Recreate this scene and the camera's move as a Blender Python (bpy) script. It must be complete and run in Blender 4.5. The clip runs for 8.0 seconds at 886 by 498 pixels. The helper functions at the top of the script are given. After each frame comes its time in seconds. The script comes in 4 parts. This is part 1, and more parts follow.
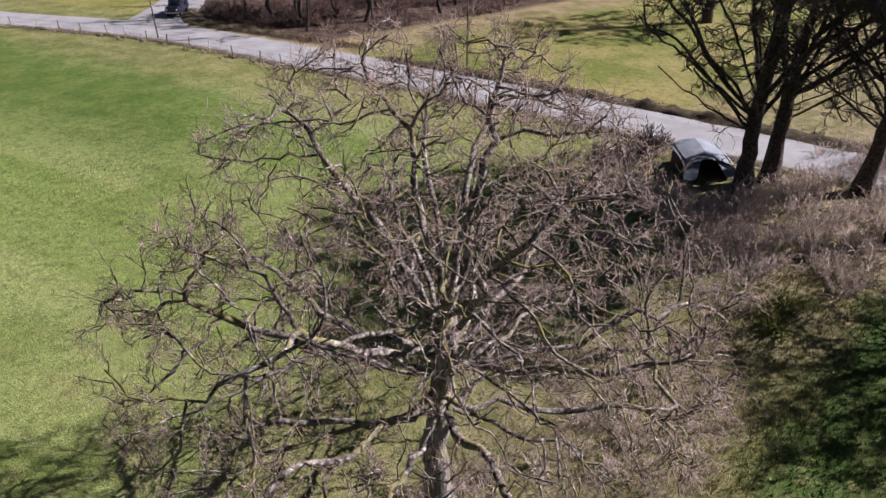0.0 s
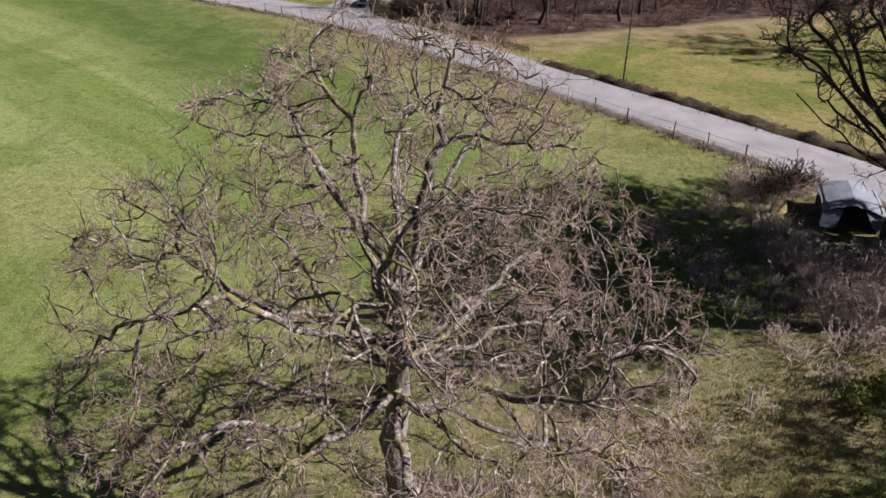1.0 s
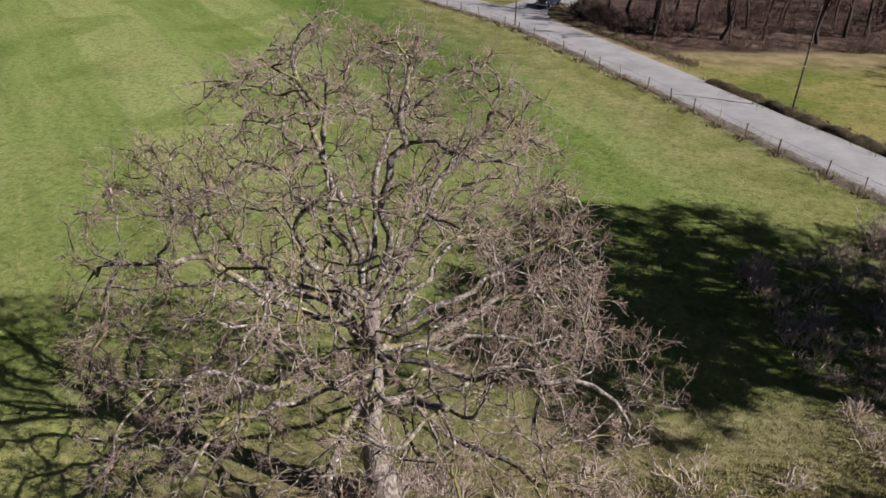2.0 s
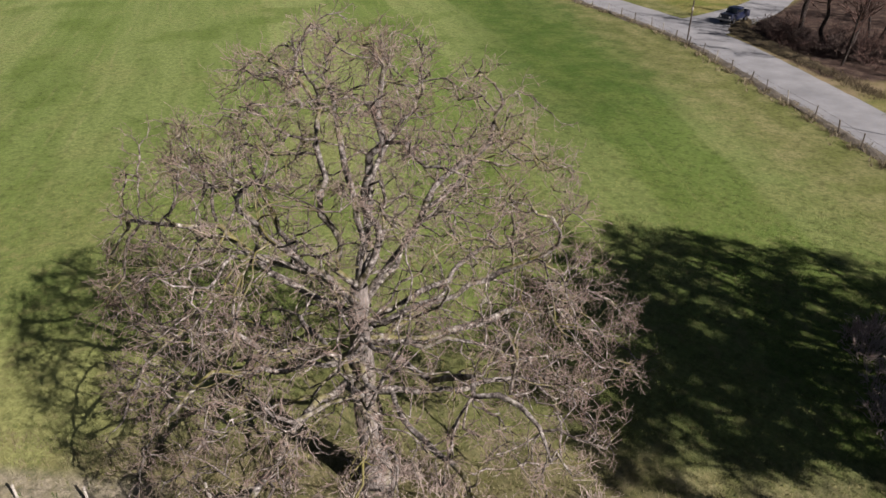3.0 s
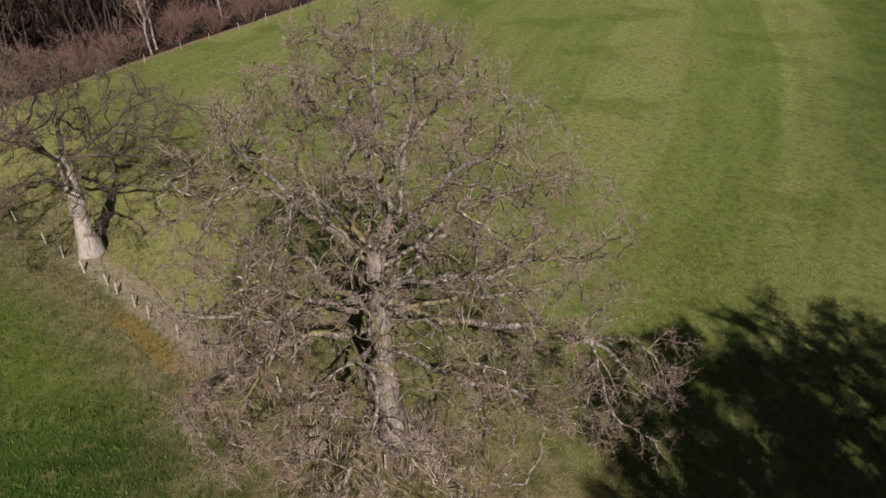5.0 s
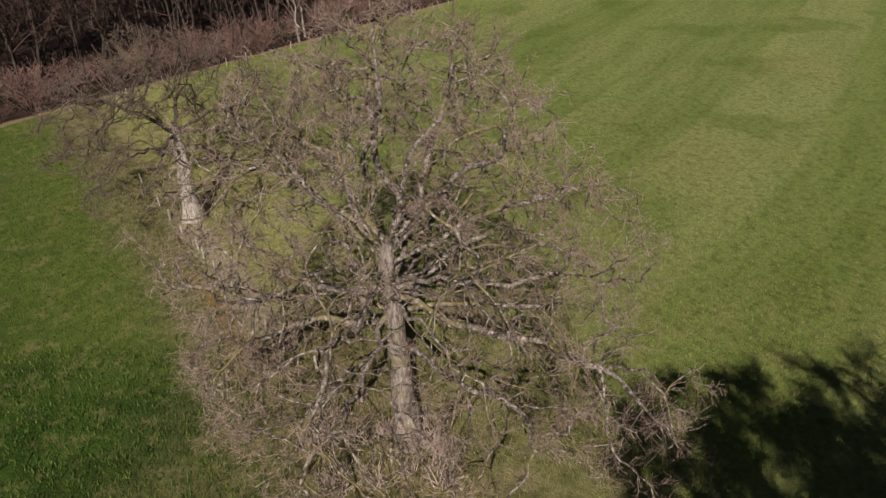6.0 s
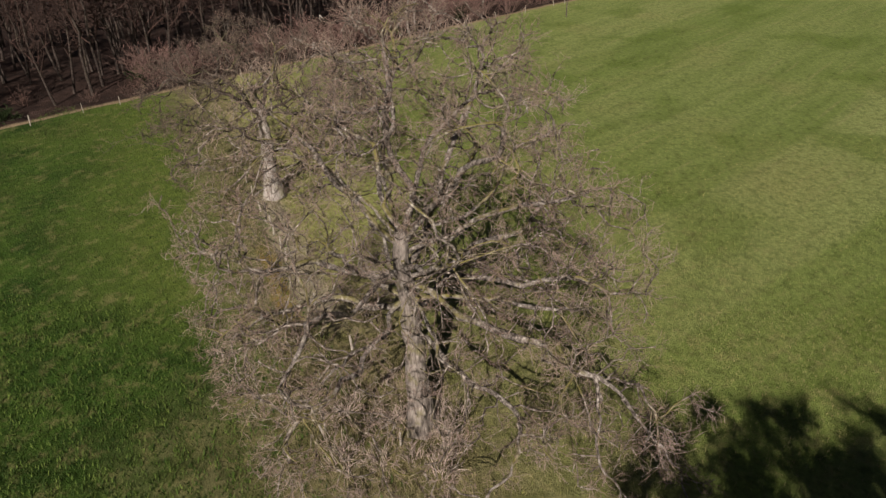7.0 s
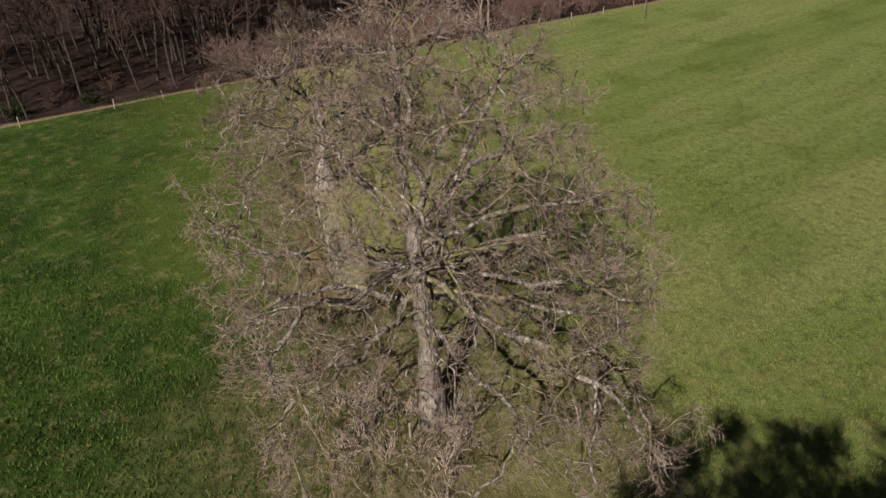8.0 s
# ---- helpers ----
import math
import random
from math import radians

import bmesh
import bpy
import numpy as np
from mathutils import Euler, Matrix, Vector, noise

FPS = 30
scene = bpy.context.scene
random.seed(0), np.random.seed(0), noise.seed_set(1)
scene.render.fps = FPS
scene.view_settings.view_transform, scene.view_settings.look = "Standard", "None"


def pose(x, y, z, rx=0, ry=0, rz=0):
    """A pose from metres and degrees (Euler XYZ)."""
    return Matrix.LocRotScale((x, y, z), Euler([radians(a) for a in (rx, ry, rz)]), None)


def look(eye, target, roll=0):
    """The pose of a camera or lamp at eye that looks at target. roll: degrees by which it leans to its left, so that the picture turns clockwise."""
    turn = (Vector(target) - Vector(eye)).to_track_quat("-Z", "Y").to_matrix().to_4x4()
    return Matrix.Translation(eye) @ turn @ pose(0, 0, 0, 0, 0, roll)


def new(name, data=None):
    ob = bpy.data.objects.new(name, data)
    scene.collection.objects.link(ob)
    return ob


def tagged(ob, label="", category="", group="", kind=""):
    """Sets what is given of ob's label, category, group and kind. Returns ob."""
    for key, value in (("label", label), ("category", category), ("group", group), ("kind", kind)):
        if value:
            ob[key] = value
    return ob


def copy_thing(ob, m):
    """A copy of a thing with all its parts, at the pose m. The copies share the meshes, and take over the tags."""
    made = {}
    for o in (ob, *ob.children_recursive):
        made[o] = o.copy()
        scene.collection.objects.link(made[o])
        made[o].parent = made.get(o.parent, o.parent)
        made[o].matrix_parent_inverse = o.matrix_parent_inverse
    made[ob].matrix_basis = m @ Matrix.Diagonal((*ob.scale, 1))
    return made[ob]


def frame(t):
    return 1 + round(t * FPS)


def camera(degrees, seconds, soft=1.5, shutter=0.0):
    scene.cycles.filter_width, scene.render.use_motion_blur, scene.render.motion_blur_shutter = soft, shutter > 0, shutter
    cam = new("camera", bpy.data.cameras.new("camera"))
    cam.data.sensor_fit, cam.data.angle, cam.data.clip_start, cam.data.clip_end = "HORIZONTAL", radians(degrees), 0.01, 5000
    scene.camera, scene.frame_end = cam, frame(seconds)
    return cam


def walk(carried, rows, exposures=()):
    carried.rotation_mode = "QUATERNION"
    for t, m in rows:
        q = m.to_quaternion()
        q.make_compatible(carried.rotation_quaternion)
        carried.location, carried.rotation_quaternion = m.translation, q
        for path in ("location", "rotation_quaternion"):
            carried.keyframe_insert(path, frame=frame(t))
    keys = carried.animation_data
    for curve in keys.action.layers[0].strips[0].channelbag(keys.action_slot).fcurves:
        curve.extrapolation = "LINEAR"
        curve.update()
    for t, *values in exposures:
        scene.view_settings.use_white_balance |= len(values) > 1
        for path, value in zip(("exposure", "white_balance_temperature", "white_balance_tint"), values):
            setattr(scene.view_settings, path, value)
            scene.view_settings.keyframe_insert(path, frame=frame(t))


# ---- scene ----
import collections

cam = camera(66.7, 8.0)
PATH = [
    (0, (-2.959, -13.629, 18.898), (-2.594, -11.96, 17.859), -0.3),
    (0.5, (-0.212, -13.833, 18.699), (-0.119, -12.124, 17.666), -0.0),
    (1, (2.503, -13.899, 18.727), (2.335, -12.193, 17.697), -0.2),
    (1.5, (5.181, -13.639, 18.909), (4.747, -11.981, 17.879), -0.3),
    (1.7, (6.149, -13.399, 18.934), (5.619, -11.768, 17.904), 0.1),
    (2.8, (11.082, -11.198, 19.122), (10.049, -9.826, 18.096), -0.7),
    (3, (11.914, -10.677, 19.137), (10.803, -9.365, 18.116), -0.4),
    (3.5, (13.875, -9.187, 19.233), (12.586, -8.055, 18.206), -0.5),
    (4, (15.647, -7.235, 19.181), (14.192, -6.318, 18.159), -0.6),
    (4.5, (17.183, -5.132, 19.225), (15.605, -4.445, 18.206), -0.9),
    (4.7, (17.595, -4.237, 19.239), (15.978, -3.647, 18.22), -0.9),
    (5.8, (18.005, 0.436, 18.962), (16.284, 0.538, 17.949), -0.9),
    (6, (18.066, 1.181, 18.959), (16.341, 1.205, 17.946), -1.2),
    (6.5, (18.249, 2.857, 18.975), (16.529, 2.705, 17.965), -1.3),
    (7, (18.22, 4.35, 18.925), (16.523, 4.039, 17.914), -1.4),
    (7.5, (18.083, 5.553, 18.866), (16.414, 5.111, 17.858), -1.5),
    (8, (17.9, 6.395, 18.805), (16.256, 5.864, 17.797), -1.7),
]
walk(cam, [(t, look(eye, target, roll)) for t, eye, target, roll in PATH],
     [(0, 1.36, 6000, 26), (1.5, 1.10, 6200, 21), (3, 0.88, 6300, 19), (4.7, 0.42, 6700, 20), (6, 0.37, 6950, 18), (8, 0.36, 6850, 16)])

# ---- world, sun, exposure ----
SUN_AZ, SUN_EL = radians(0), radians(34.5)
world = bpy.data.worlds.new("sky_world")
scene.world = world
world.use_nodes = True
wt = world.node_tree
sky = wt.nodes.new("ShaderNodeTexSky")
sky.sky_type = "NISHITA"
sky.sun_disc = False
sky.sun_elevation, sky.sun_rotation = SUN_EL, radians(90) - SUN_AZ
wt.links.new(sky.outputs[0], wt.nodes["Background"].inputs[0])
wt.nodes["Background"].inputs[1].default_value = 0.0145
sun = bpy.data.lights.new("sun", "SUN")
sun.energy, sun.angle, sun.color = 5.0, radians(0.5), (1.0, 0.94, 0.84)
sun_ob = new("sun", sun)
sun_ob.matrix_world = look((80 * math.cos(SUN_EL) * math.cos(SUN_AZ), 80 * math.cos(SUN_EL) * math.sin(SUN_AZ), 80 * math.sin(SUN_EL)), (0, 0, 0))


# ---- materials ----
class Nodes:
    """A small wrapper round a material's node tree."""

    def __init__(self, name):
        self.mat = bpy.data.materials.new(name)
        self.mat.use_nodes = True
        self.tree = self.mat.node_tree
        self.bsdf = self.tree.nodes["Principled BSDF"]

    def node(self, kind, **values):
        n = self.tree.nodes.new("ShaderNode" + kind)
        for key, value in values.items():
            n.inputs[key.replace("_", " ")].default_value = value
        return n

    def link(self, a, b):
        self.tree.links.new(a, b)

    def coords(self):
        return self.tree.nodes.new("ShaderNodeTexCoord").outputs["Object"]

    def world_coords(self):
        return self.tree.nodes.new("ShaderNodeNewGeometry").outputs["Position"]

    def noise(self, scale, detail=4.0, rough=0.55, vector=None, distortion=0.0):
        n = self.node("TexNoise", Scale=scale, Detail=detail, Roughness=rough, Distortion=distortion)
        if vector is not None:
            self.link(vector, n.inputs["Vector"])
        return n.outputs["Fac"]

    def ramp(self, value, *stops):
        r = self.node("ValToRGB")
        r.color_ramp.elements[0].position, r.color_ramp.elements[0].color = stops[0][0], (*stops[0][1], 1)
        r.color_ramp.elements[1].position, r.color_ramp.elements[1].color = stops[-1][0], (*stops[-1][1], 1)
        for p, c in stops[1:-1]:
            r.color_ramp.elements.new(p).color = (*c, 1)
        self.link(value, r.inputs[0])
        return r.outputs[0]

    def mask(self, value, low, high):
        r = self.node("MapRange")
        r.interpolation_type = "SMOOTHSTEP"
        self.link(value, r.inputs[0])
        r.inputs[1].default_value, r.inputs[2].default_value = low, high
        return r.outputs[0]

    def math(self, op, a, b=0.0, c=0.0):
        m = self.node("Math")
        m.operation = op
        for k, v in enumerate((a, b, c)):
            if isinstance(v, (int, float)):
                m.inputs[k].default_value = v
            else:
                self.link(v, m.inputs[k])
        return m.outputs[0]

    def mix(self, fac, a, b, mode="MIX"):
        m = self.node("Mix")
        m.data_type, m.blend_type = "RGBA", mode
        for k, v in ((0, fac), (6, a), (7, b)):
            if isinstance(v, (int, float)):
                m.inputs[k].default_value = v
            elif isinstance(v, tuple):
                m.inputs[k].default_value = (*v, 1)
            else:
                self.link(v, m.inputs[k])
        return m.outputs[2]

    def bump(self, value, strength, distance):
        b = self.node("Bump", Strength=strength, Distance=distance)
        self.link(value, b.inputs["Height"])
        self.link(b.outputs[0], self.bsdf.inputs["Normal"])

    def done(self, color, rough=0.9, spec=0.2, metal=0.0):
        if isinstance(color, tuple):
            self.bsdf.inputs["Base Color"].default_value = (*color, 1)
        else:
            self.link(color, self.bsdf.inputs["Base Color"])
        if isinstance(rough, (int, float)):
            self.bsdf.inputs["Roughness"].default_value = rough
        else:
            self.link(rough, self.bsdf.inputs["Roughness"])
        self.bsdf.inputs["Specular IOR Level"].default_value = spec
        self.bsdf.inputs["Metallic"].default_value = metal
        return self.mat


def bark_material(name, dark, mid, light, moss):
    n = Nodes(name)
    p = n.coords()
    col = n.ramp(n.noise(6.5, 6, 0.65, p), (0.36, dark), (0.485, mid), (0.675, light))
    fine = n.noise(14, 5, 0.6, p)
    col = n.mix(n.mask(fine, 0.35, 0.7), n.mix(0.6, col, dark), col)
    up = n.node("SeparateXYZ")
    n.link(n.tree.nodes.new("ShaderNodeNewGeometry").outputs["Normal"], up.inputs[0])
    mossy = n.math("MULTIPLY", n.mask(n.noise(0.55, 4, 0.6, p), 0.49, 0.63), n.mask(up.outputs[2], -0.2, 0.6))
    col = n.mix(n.math("MULTIPLY", mossy, 0.75), col, moss)
    n.bump(n.noise(9, 6, 0.7, p), 0.8, 0.06)
    return n.done(col, 0.92, 0.15)


def trunk_material(name, dark, mid, light, moss):
    """Furrowed bark, its ridges drawn out along the stem."""
    n = Nodes(name)
    long = n.node("VectorMath")
    long.operation = "MULTIPLY"
    n.link(n.coords(), long.inputs[0])
    long.inputs[1].default_value = (1.0, 1.0, 0.22)
    p = long.outputs[0]
    ridge = n.noise(11, 6, 0.6, p)
    col = n.ramp(ridge, (0.32, dark), (0.5, mid), (0.74, light))
    col = n.mix(n.mask(n.noise(1.1, 4, 0.6, n.coords()), 0.4, 0.7), col, n.mix(0.5, col, light))
    col = n.mix(n.math("MULTIPLY", n.mask(n.noise(0.9, 4, 0.6, n.coords()), 0.5, 0.64), 0.6), col, moss)
    n.bump(ridge, 1.0, 0.09)
    return n.done(col, 0.93, 0.12)


def twig_material(name, a, b):
    n = Nodes(name)
    p = n.coords()
    isl = n.tree.nodes.new("ShaderNodeNewGeometry").outputs["Random Per Island"]
    col = n.mix(n.mask(n.noise(0.5, 3, 0.5, p), 0.35, 0.65), a, b)
    shade = n.node("HueSaturation")
    n.link(n.math("MULTIPLY_ADD", isl, 0.7, 0.65), shade.inputs["Value"])
    n.link(col, shade.inputs["Color"])
    return n.done(shade.outputs[0], 0.85, 0.15)


BARK = bark_material("oak_bark", (0.026, 0.021, 0.018), (0.20, 0.175, 0.157), (0.57, 0.53, 0.485), (0.17, 0.155, 0.04))
TRUNK = trunk_material("oak_trunk_bark", (0.042, 0.036, 0.031), (0.185, 0.16, 0.144), (0.39, 0.352, 0.322), (0.15, 0.145, 0.04))
TRUNK_PALE = trunk_material("bleached_trunk_bark", (0.13, 0.115, 0.105), (0.30, 0.275, 0.257), (0.47, 0.44, 0.415), (0.24, 0.225, 0.13))
BRANCH = bark_material("branch_bark", (0.028, 0.023, 0.02), (0.165, 0.138, 0.118), (0.55, 0.495, 0.45), (0.17, 0.155, 0.04))
BARK_DARK = bark_material("shaded_bark", (0.03, 0.024, 0.021), (0.085, 0.07, 0.06), (0.21, 0.18, 0.16), (0.12, 0.12, 0.05))
BARK_TALL = bark_material("dark_bark", (0.025, 0.02, 0.017), (0.065, 0.053, 0.045), (0.16, 0.135, 0.12), (0.09, 0.09, 0.035))
TWIG_TALL = twig_material("dark_purplish_twig", (0.08, 0.062, 0.054), (0.12, 0.094, 0.08))
BARK_WOOD = bark_material("woodland_bark", (0.022, 0.017, 0.015), (0.052, 0.041, 0.036), (0.14, 0.118, 0.106), (0.06, 0.06, 0.025))
TWIG_WOOD = twig_material("woodland_twig", (0.06, 0.036, 0.031), (0.042, 0.029, 0.025))
TWIG = twig_material("oak_twig", (0.195, 0.141, 0.117), (0.278, 0.218, 0.184))
TWIG_DARK = twig_material("dark_twig", (0.11, 0.085, 0.07), (0.16, 0.12, 0.10))
TWIG_BRAMBLE = twig_material("bramble_stem", (0.055, 0.04, 0.036), (0.085, 0.062, 0.052))
TWIG_RED = twig_material("reddish_twig", (0.105, 0.064, 0.053), (0.078, 0.052, 0.044))
TWIG_BROWN = twig_material("brown_twig", (0.20, 0.14, 0.115), (0.14, 0.098, 0.082))
TWIG_PINK = twig_material("pinkish_twig", (0.18, 0.113, 0.10), (0.105, 0.072, 0.063))
TWIG_SCRUB = twig_material("scrub_twig", (0.35, 0.285, 0.25), (0.45, 0.38, 0.33))


def post_material(name, dark, pale):
    n = Nodes(name)
    p = n.coords()
    col = n.ramp(n.noise(6, 6, 0.7, p), (0.3, dark), (0.7, pale))
    n.bump(n.noise(30, 4, 0.6, p), 0.5, 0.01)
    return n.done(col, 0.9, 0.1)


POST = post_material("weathered_post_wood", (0.17, 0.15, 0.13), (0.5, 0.465, 0.41))
POST_DARK = post_material("dark_post_wood", (0.045, 0.036, 0.03), (0.21, 0.18, 0.15))
WIRE = Nodes("rusty_wire").done((0.10, 0.085, 0.075), 0.7, 0.3, 0.4)

# The field boundary with the oaks runs along y = 0.66 x - 1.8.
HEDGE_K, HEDGE_C = 0.66, -1.8
# The wood's edge, and the way into the wood.
WOOD_A, WOOD_N = Vector((-22.0, -45.9)), Vector((-0.618, -0.786))


def field_material():
    n = Nodes("field_grass")
    pos = n.world_coords()
    sep = n.node("SeparateXYZ")
    n.link(pos, sep.inputs[0])
    x, y = sep.outputs[0], sep.outputs[1]
    big = n.noise(0.05, 3, 0.5, pos)
    mid = n.noise(0.35, 5, 0.6, pos)
    fine = n.noise(3.5, 6, 0.7, pos)
    clump_big = n.noise(0.7, 5, 0.65, pos)
    # Signed distance from the boundary, ragged.
    d = n.math("MULTIPLY", n.math("SUBTRACT", y, n.math("MULTIPLY_ADD", x, HEDGE_K, HEDGE_C)), 0.835)
    ragged = n.math("MULTIPLY_ADD", n.math("SUBTRACT", mid, 0.5), 3.0, d)
    # Mown field: swaths about nine metres wide that bend with the lane, with wheel lines in them.
    bend = n.math("MULTIPLY", n.math("POWER", n.math("MAXIMUM", n.math("ADD", x, 45.0), 0.0), 2.0), 0.004)
    c = n.math("ADD", n.math("MULTIPLY_ADD", x, 0.667, y), bend)
    c = n.math("MULTIPLY_ADD", n.math("SUBTRACT", big, 0.5), 3.0, c)
    wave = n.math("SINE", n.math("MULTIPLY", n.math("SUBTRACT", c, 1.0), 0.2985))
    broad = n.math("SINE", n.math("MULTIPLY_ADD", c, 0.121, 0.9))
    stripes = n.mask(n.math("MULTIPLY_ADD", n.math("SUBTRACT", mid, 0.5), 0.35, wave), -0.16, 0.16)
    stripes = n.math("MULTIPLY_ADD", n.mask(broad, -0.8, 0.8), 0.25, n.math("MULTIPLY_ADD", stripes, n.math("MULTIPLY_ADD", n.mask(c, -8.0, 1.0), 0.42, 0.25), n.math("MULTIPLY_ADD", n.mask(c, -8.0, 1.0), -0.22, 0.28)))
    lines = n.node("CombineXYZ")
    n.link(n.math("MULTIPLY", c, 0.42), lines.inputs[0])
    n.link(n.math("MULTIPLY", n.math("MULTIPLY_ADD", y, -0.72, x), 0.05), lines.inputs[1])
    swath = n.noise(1.0, 4, 0.6, lines.outputs[0])
    stripes = n.math("ADD", stripes, n.math("MULTIPLY", n.mask(swath, 0.3, 0.7), 0.2))
    mown = n.mix(stripes, (0.130, 0.196, 0.040), (0.243, 0.288, 0.102))
    rut = n.math("ABSOLUTE", n.math("SUBTRACT", n.math("FRACT", n.math("MULTIPLY_ADD", c, 0.19, 0.35)), 0.5))
    rut = n.math("MULTIPLY", n.mask(n.math("ABSOLUTE", n.math("SUBTRACT", rut, 0.2)), 0.05, 0.015), n.mask(n.noise(0.16, 4, 0.6, pos), 0.45, 0.62))
    mown = n.mix(n.math("MULTIPLY", rut, 0.4), mown, (0.29, 0.28, 0.125))
    dry = n.mask(n.noise(0.09, 5, 0.65, pos), 0.47, 0.7)
    mown = n.mix(n.math("MULTIPLY", dry, 0.5), mown, (0.255, 0.255, 0.10))
    green = n.mask(n.noise(0.13, 3, 0.5, n.coords()), 0.52, 0.66)
    mown = n.mix(n.math("MULTIPLY", green, 0.55), mown, (0.10, 0.155, 0.026))
    lush = n.mix(n.mask(n.noise(0.26, 6, 0.66, pos), 0.36, 0.64), (0.014, 0.046, 0.006), (0.052, 0.108, 0.016))
    lush = n.mix(n.math("MULTIPLY", dry, 0.3), lush, (0.14, 0.14, 0.04))
    lush = n.mix(n.math("MULTIPLY", n.mask(x, -4.0, 6.0), 0.35), lush, (0.016, 0.036, 0.005))
    lush = n.mix(n.math("MULTIPLY", n.mask(x, -1.0, -8.0), n.mask(n.math("MULTIPLY_ADD", n.math("SUBTRACT", mid, 0.5), 5.0, d), -15.0, -5.0)), lush, (0.105, 0.15, 0.03))
    rank = n.math("MULTIPLY", n.mask(x, 6.0, 9.0), n.mask(n.math("MULTIPLY_ADD", n.math("SUBTRACT", mid, 0.5), 4.0, d), -5.5, -3.5))
    lush = n.mix(n.math("MULTIPLY", rank, 0.8), lush, n.mix(n.mask(clump_big, 0.38, 0.6), (0.07, 0.092, 0.018), (0.18, 0.172, 0.055)))
    # Beyond the lane, drier pasture.
    lane = n.math("SUBTRACT", y, n.math("MULTIPLY_ADD", x, -0.95, 55.4))
    over = n.mask(lane, 3.0, 6.0)
    pasture = n.mix(n.mask(n.noise(0.12, 5, 0.65, pos), 0.38, 0.62), (0.13, 0.155, 0.032), (0.26, 0.225, 0.085))
    near_lane = n.math("MULTIPLY", n.mask(n.math("MULTIPLY_ADD", n.math("SUBTRACT", big, 0.5), 10.0, lane), -45.0, -30.0), n.math("MULTIPLY_ADD", n.mask(x, -4.0, -16.0), 0.55, 0.22))
    mown = n.mix(near_lane, mown, n.mix(n.mask(mid, 0.35, 0.65), (0.042, 0.090, 0.013), (0.098, 0.138, 0.031)))
    mown = n.mix(n.math("MULTIPLY", n.mask(n.math("MULTIPLY_ADD", n.math("SUBTRACT", mid, 0.5), 12.0, lane), -21.0, -11.0), 0.7), mown, n.mix(n.mask(mid, 0.35, 0.65), (0.15, 0.145, 0.05), (0.27, 0.235, 0.115)))
    mown = n.mix(n.math("MULTIPLY", n.mask(swath, 0.55, 0.36), 0.16), mown, (0.05, 0.075, 0.014))
    worn = n.math("MULTIPLY", n.mask(n.math("MULTIPLY_ADD", n.math("SUBTRACT", big, 0.5), 16.0, d), 36.0, 14.0), 0.38)
    mown = n.mix(worn, mown, n.mix(n.mask(mid, 0.35, 0.65), (0.122, 0.170, 0.036), (0.195, 0.225, 0.068)))
    pale = n.math("MULTIPLY", n.mask(n.math("MULTIPLY_ADD", n.math("SUBTRACT", mid, 0.5), 5.0, x), -4.5, -11.0), n.mask(d, 11.0, 5.0))
    mown = n.mix(n.math("MULTIPLY", pale, 0.8), mown, (0.335, 0.342, 0.128))
    mown = n.mix(over, mown, pasture)
    grass = n.mix(n.mask(ragged, -1.2, 0.4), lush, mown)
    # Rough dead grass along the boundary, with a tawny strip on one side.
    strip = n.math("SUBTRACT", 1.0, n.mask(n.math("ABSOLUTE", ragged), 2.0, 5.6))
    rough = n.mix(n.mask(n.noise(0.9, 5, 0.65, pos), 0.36, 0.62), (0.135, 0.112, 0.058), (0.27, 0.22, 0.14))
    strip = n.math("MULTIPLY", strip, n.math("MULTIPLY_ADD", n.math("MULTIPLY", n.mask(x, -8.0, -11.5), n.mask(d, 0.2, 1.4)), -0.9, 1.0))
    grass = n.mix(n.math("MULTIPLY", strip, 0.75), grass, rough)
    under = n.math("SQRT", n.math("ADD", n.math("POWER", n.math("SUBTRACT", x, 1.5), 2.0), n.math("POWER", y, 2.0)))
    under = n.mask(n.math("MULTIPLY_ADD", n.math("SUBTRACT", mid, 0.5), 8.0, under), 12.0, 6.5)
    grass = n.mix(n.math("MULTIPLY", under, 0.6), grass, n.mix(0.35, rough, (0.15, 0.15, 0.05)))
    tawny = n.math("MULTIPLY", n.mask(n.math("ABSOLUTE", n.math("ADD", n.math("MULTIPLY_ADD", n.math("SUBTRACT", mid, 0.5), 0.8, d), 1.35)), 0.65, 0.25), n.math("MULTIPLY", n.mask(x, -13.0, -11.0), n.mask(x, -5.0, -7.0)))
    grass = n.mix(n.math("MULTIPLY", tawny, 0.7), grass, (0.31, 0.20, 0.055))
    trod = n.math("MULTIPLY", n.mask(n.math("ABSOLUTE", n.math("SUBTRACT", n.math("MULTIPLY_ADD", n.math("SUBTRACT", mid, 0.5), 0.8, d), 0.1)), 1.25, 0.4), n.math("MULTIPLY", n.mask(x, -21.0, -17.0), n.mask(x, -5.0, -7.0)))
    grass = n.mix(n.math("MULTIPLY", trod, 0.85), grass, (0.40, 0.345, 0.26))
    bushy = n.math("MULTIPLY", n.mask(x, 14.0, 20.0), n.math("MULTIPLY", n.mask(ragged, 16.0, 12.0), n.mask(ragged, -5.5, -3.5)))
    grass = n.mix(n.math("MULTIPLY", bushy, 0.7), grass, rough)
    # Tufts and blades.
    grass = n.mix(n.mask(fine, 0.38, 0.66), n.mix(0.38, grass, (0.030, 0.045, 0.010)), grass)
    clump = n.noise(1.5, 5, 0.7, pos)
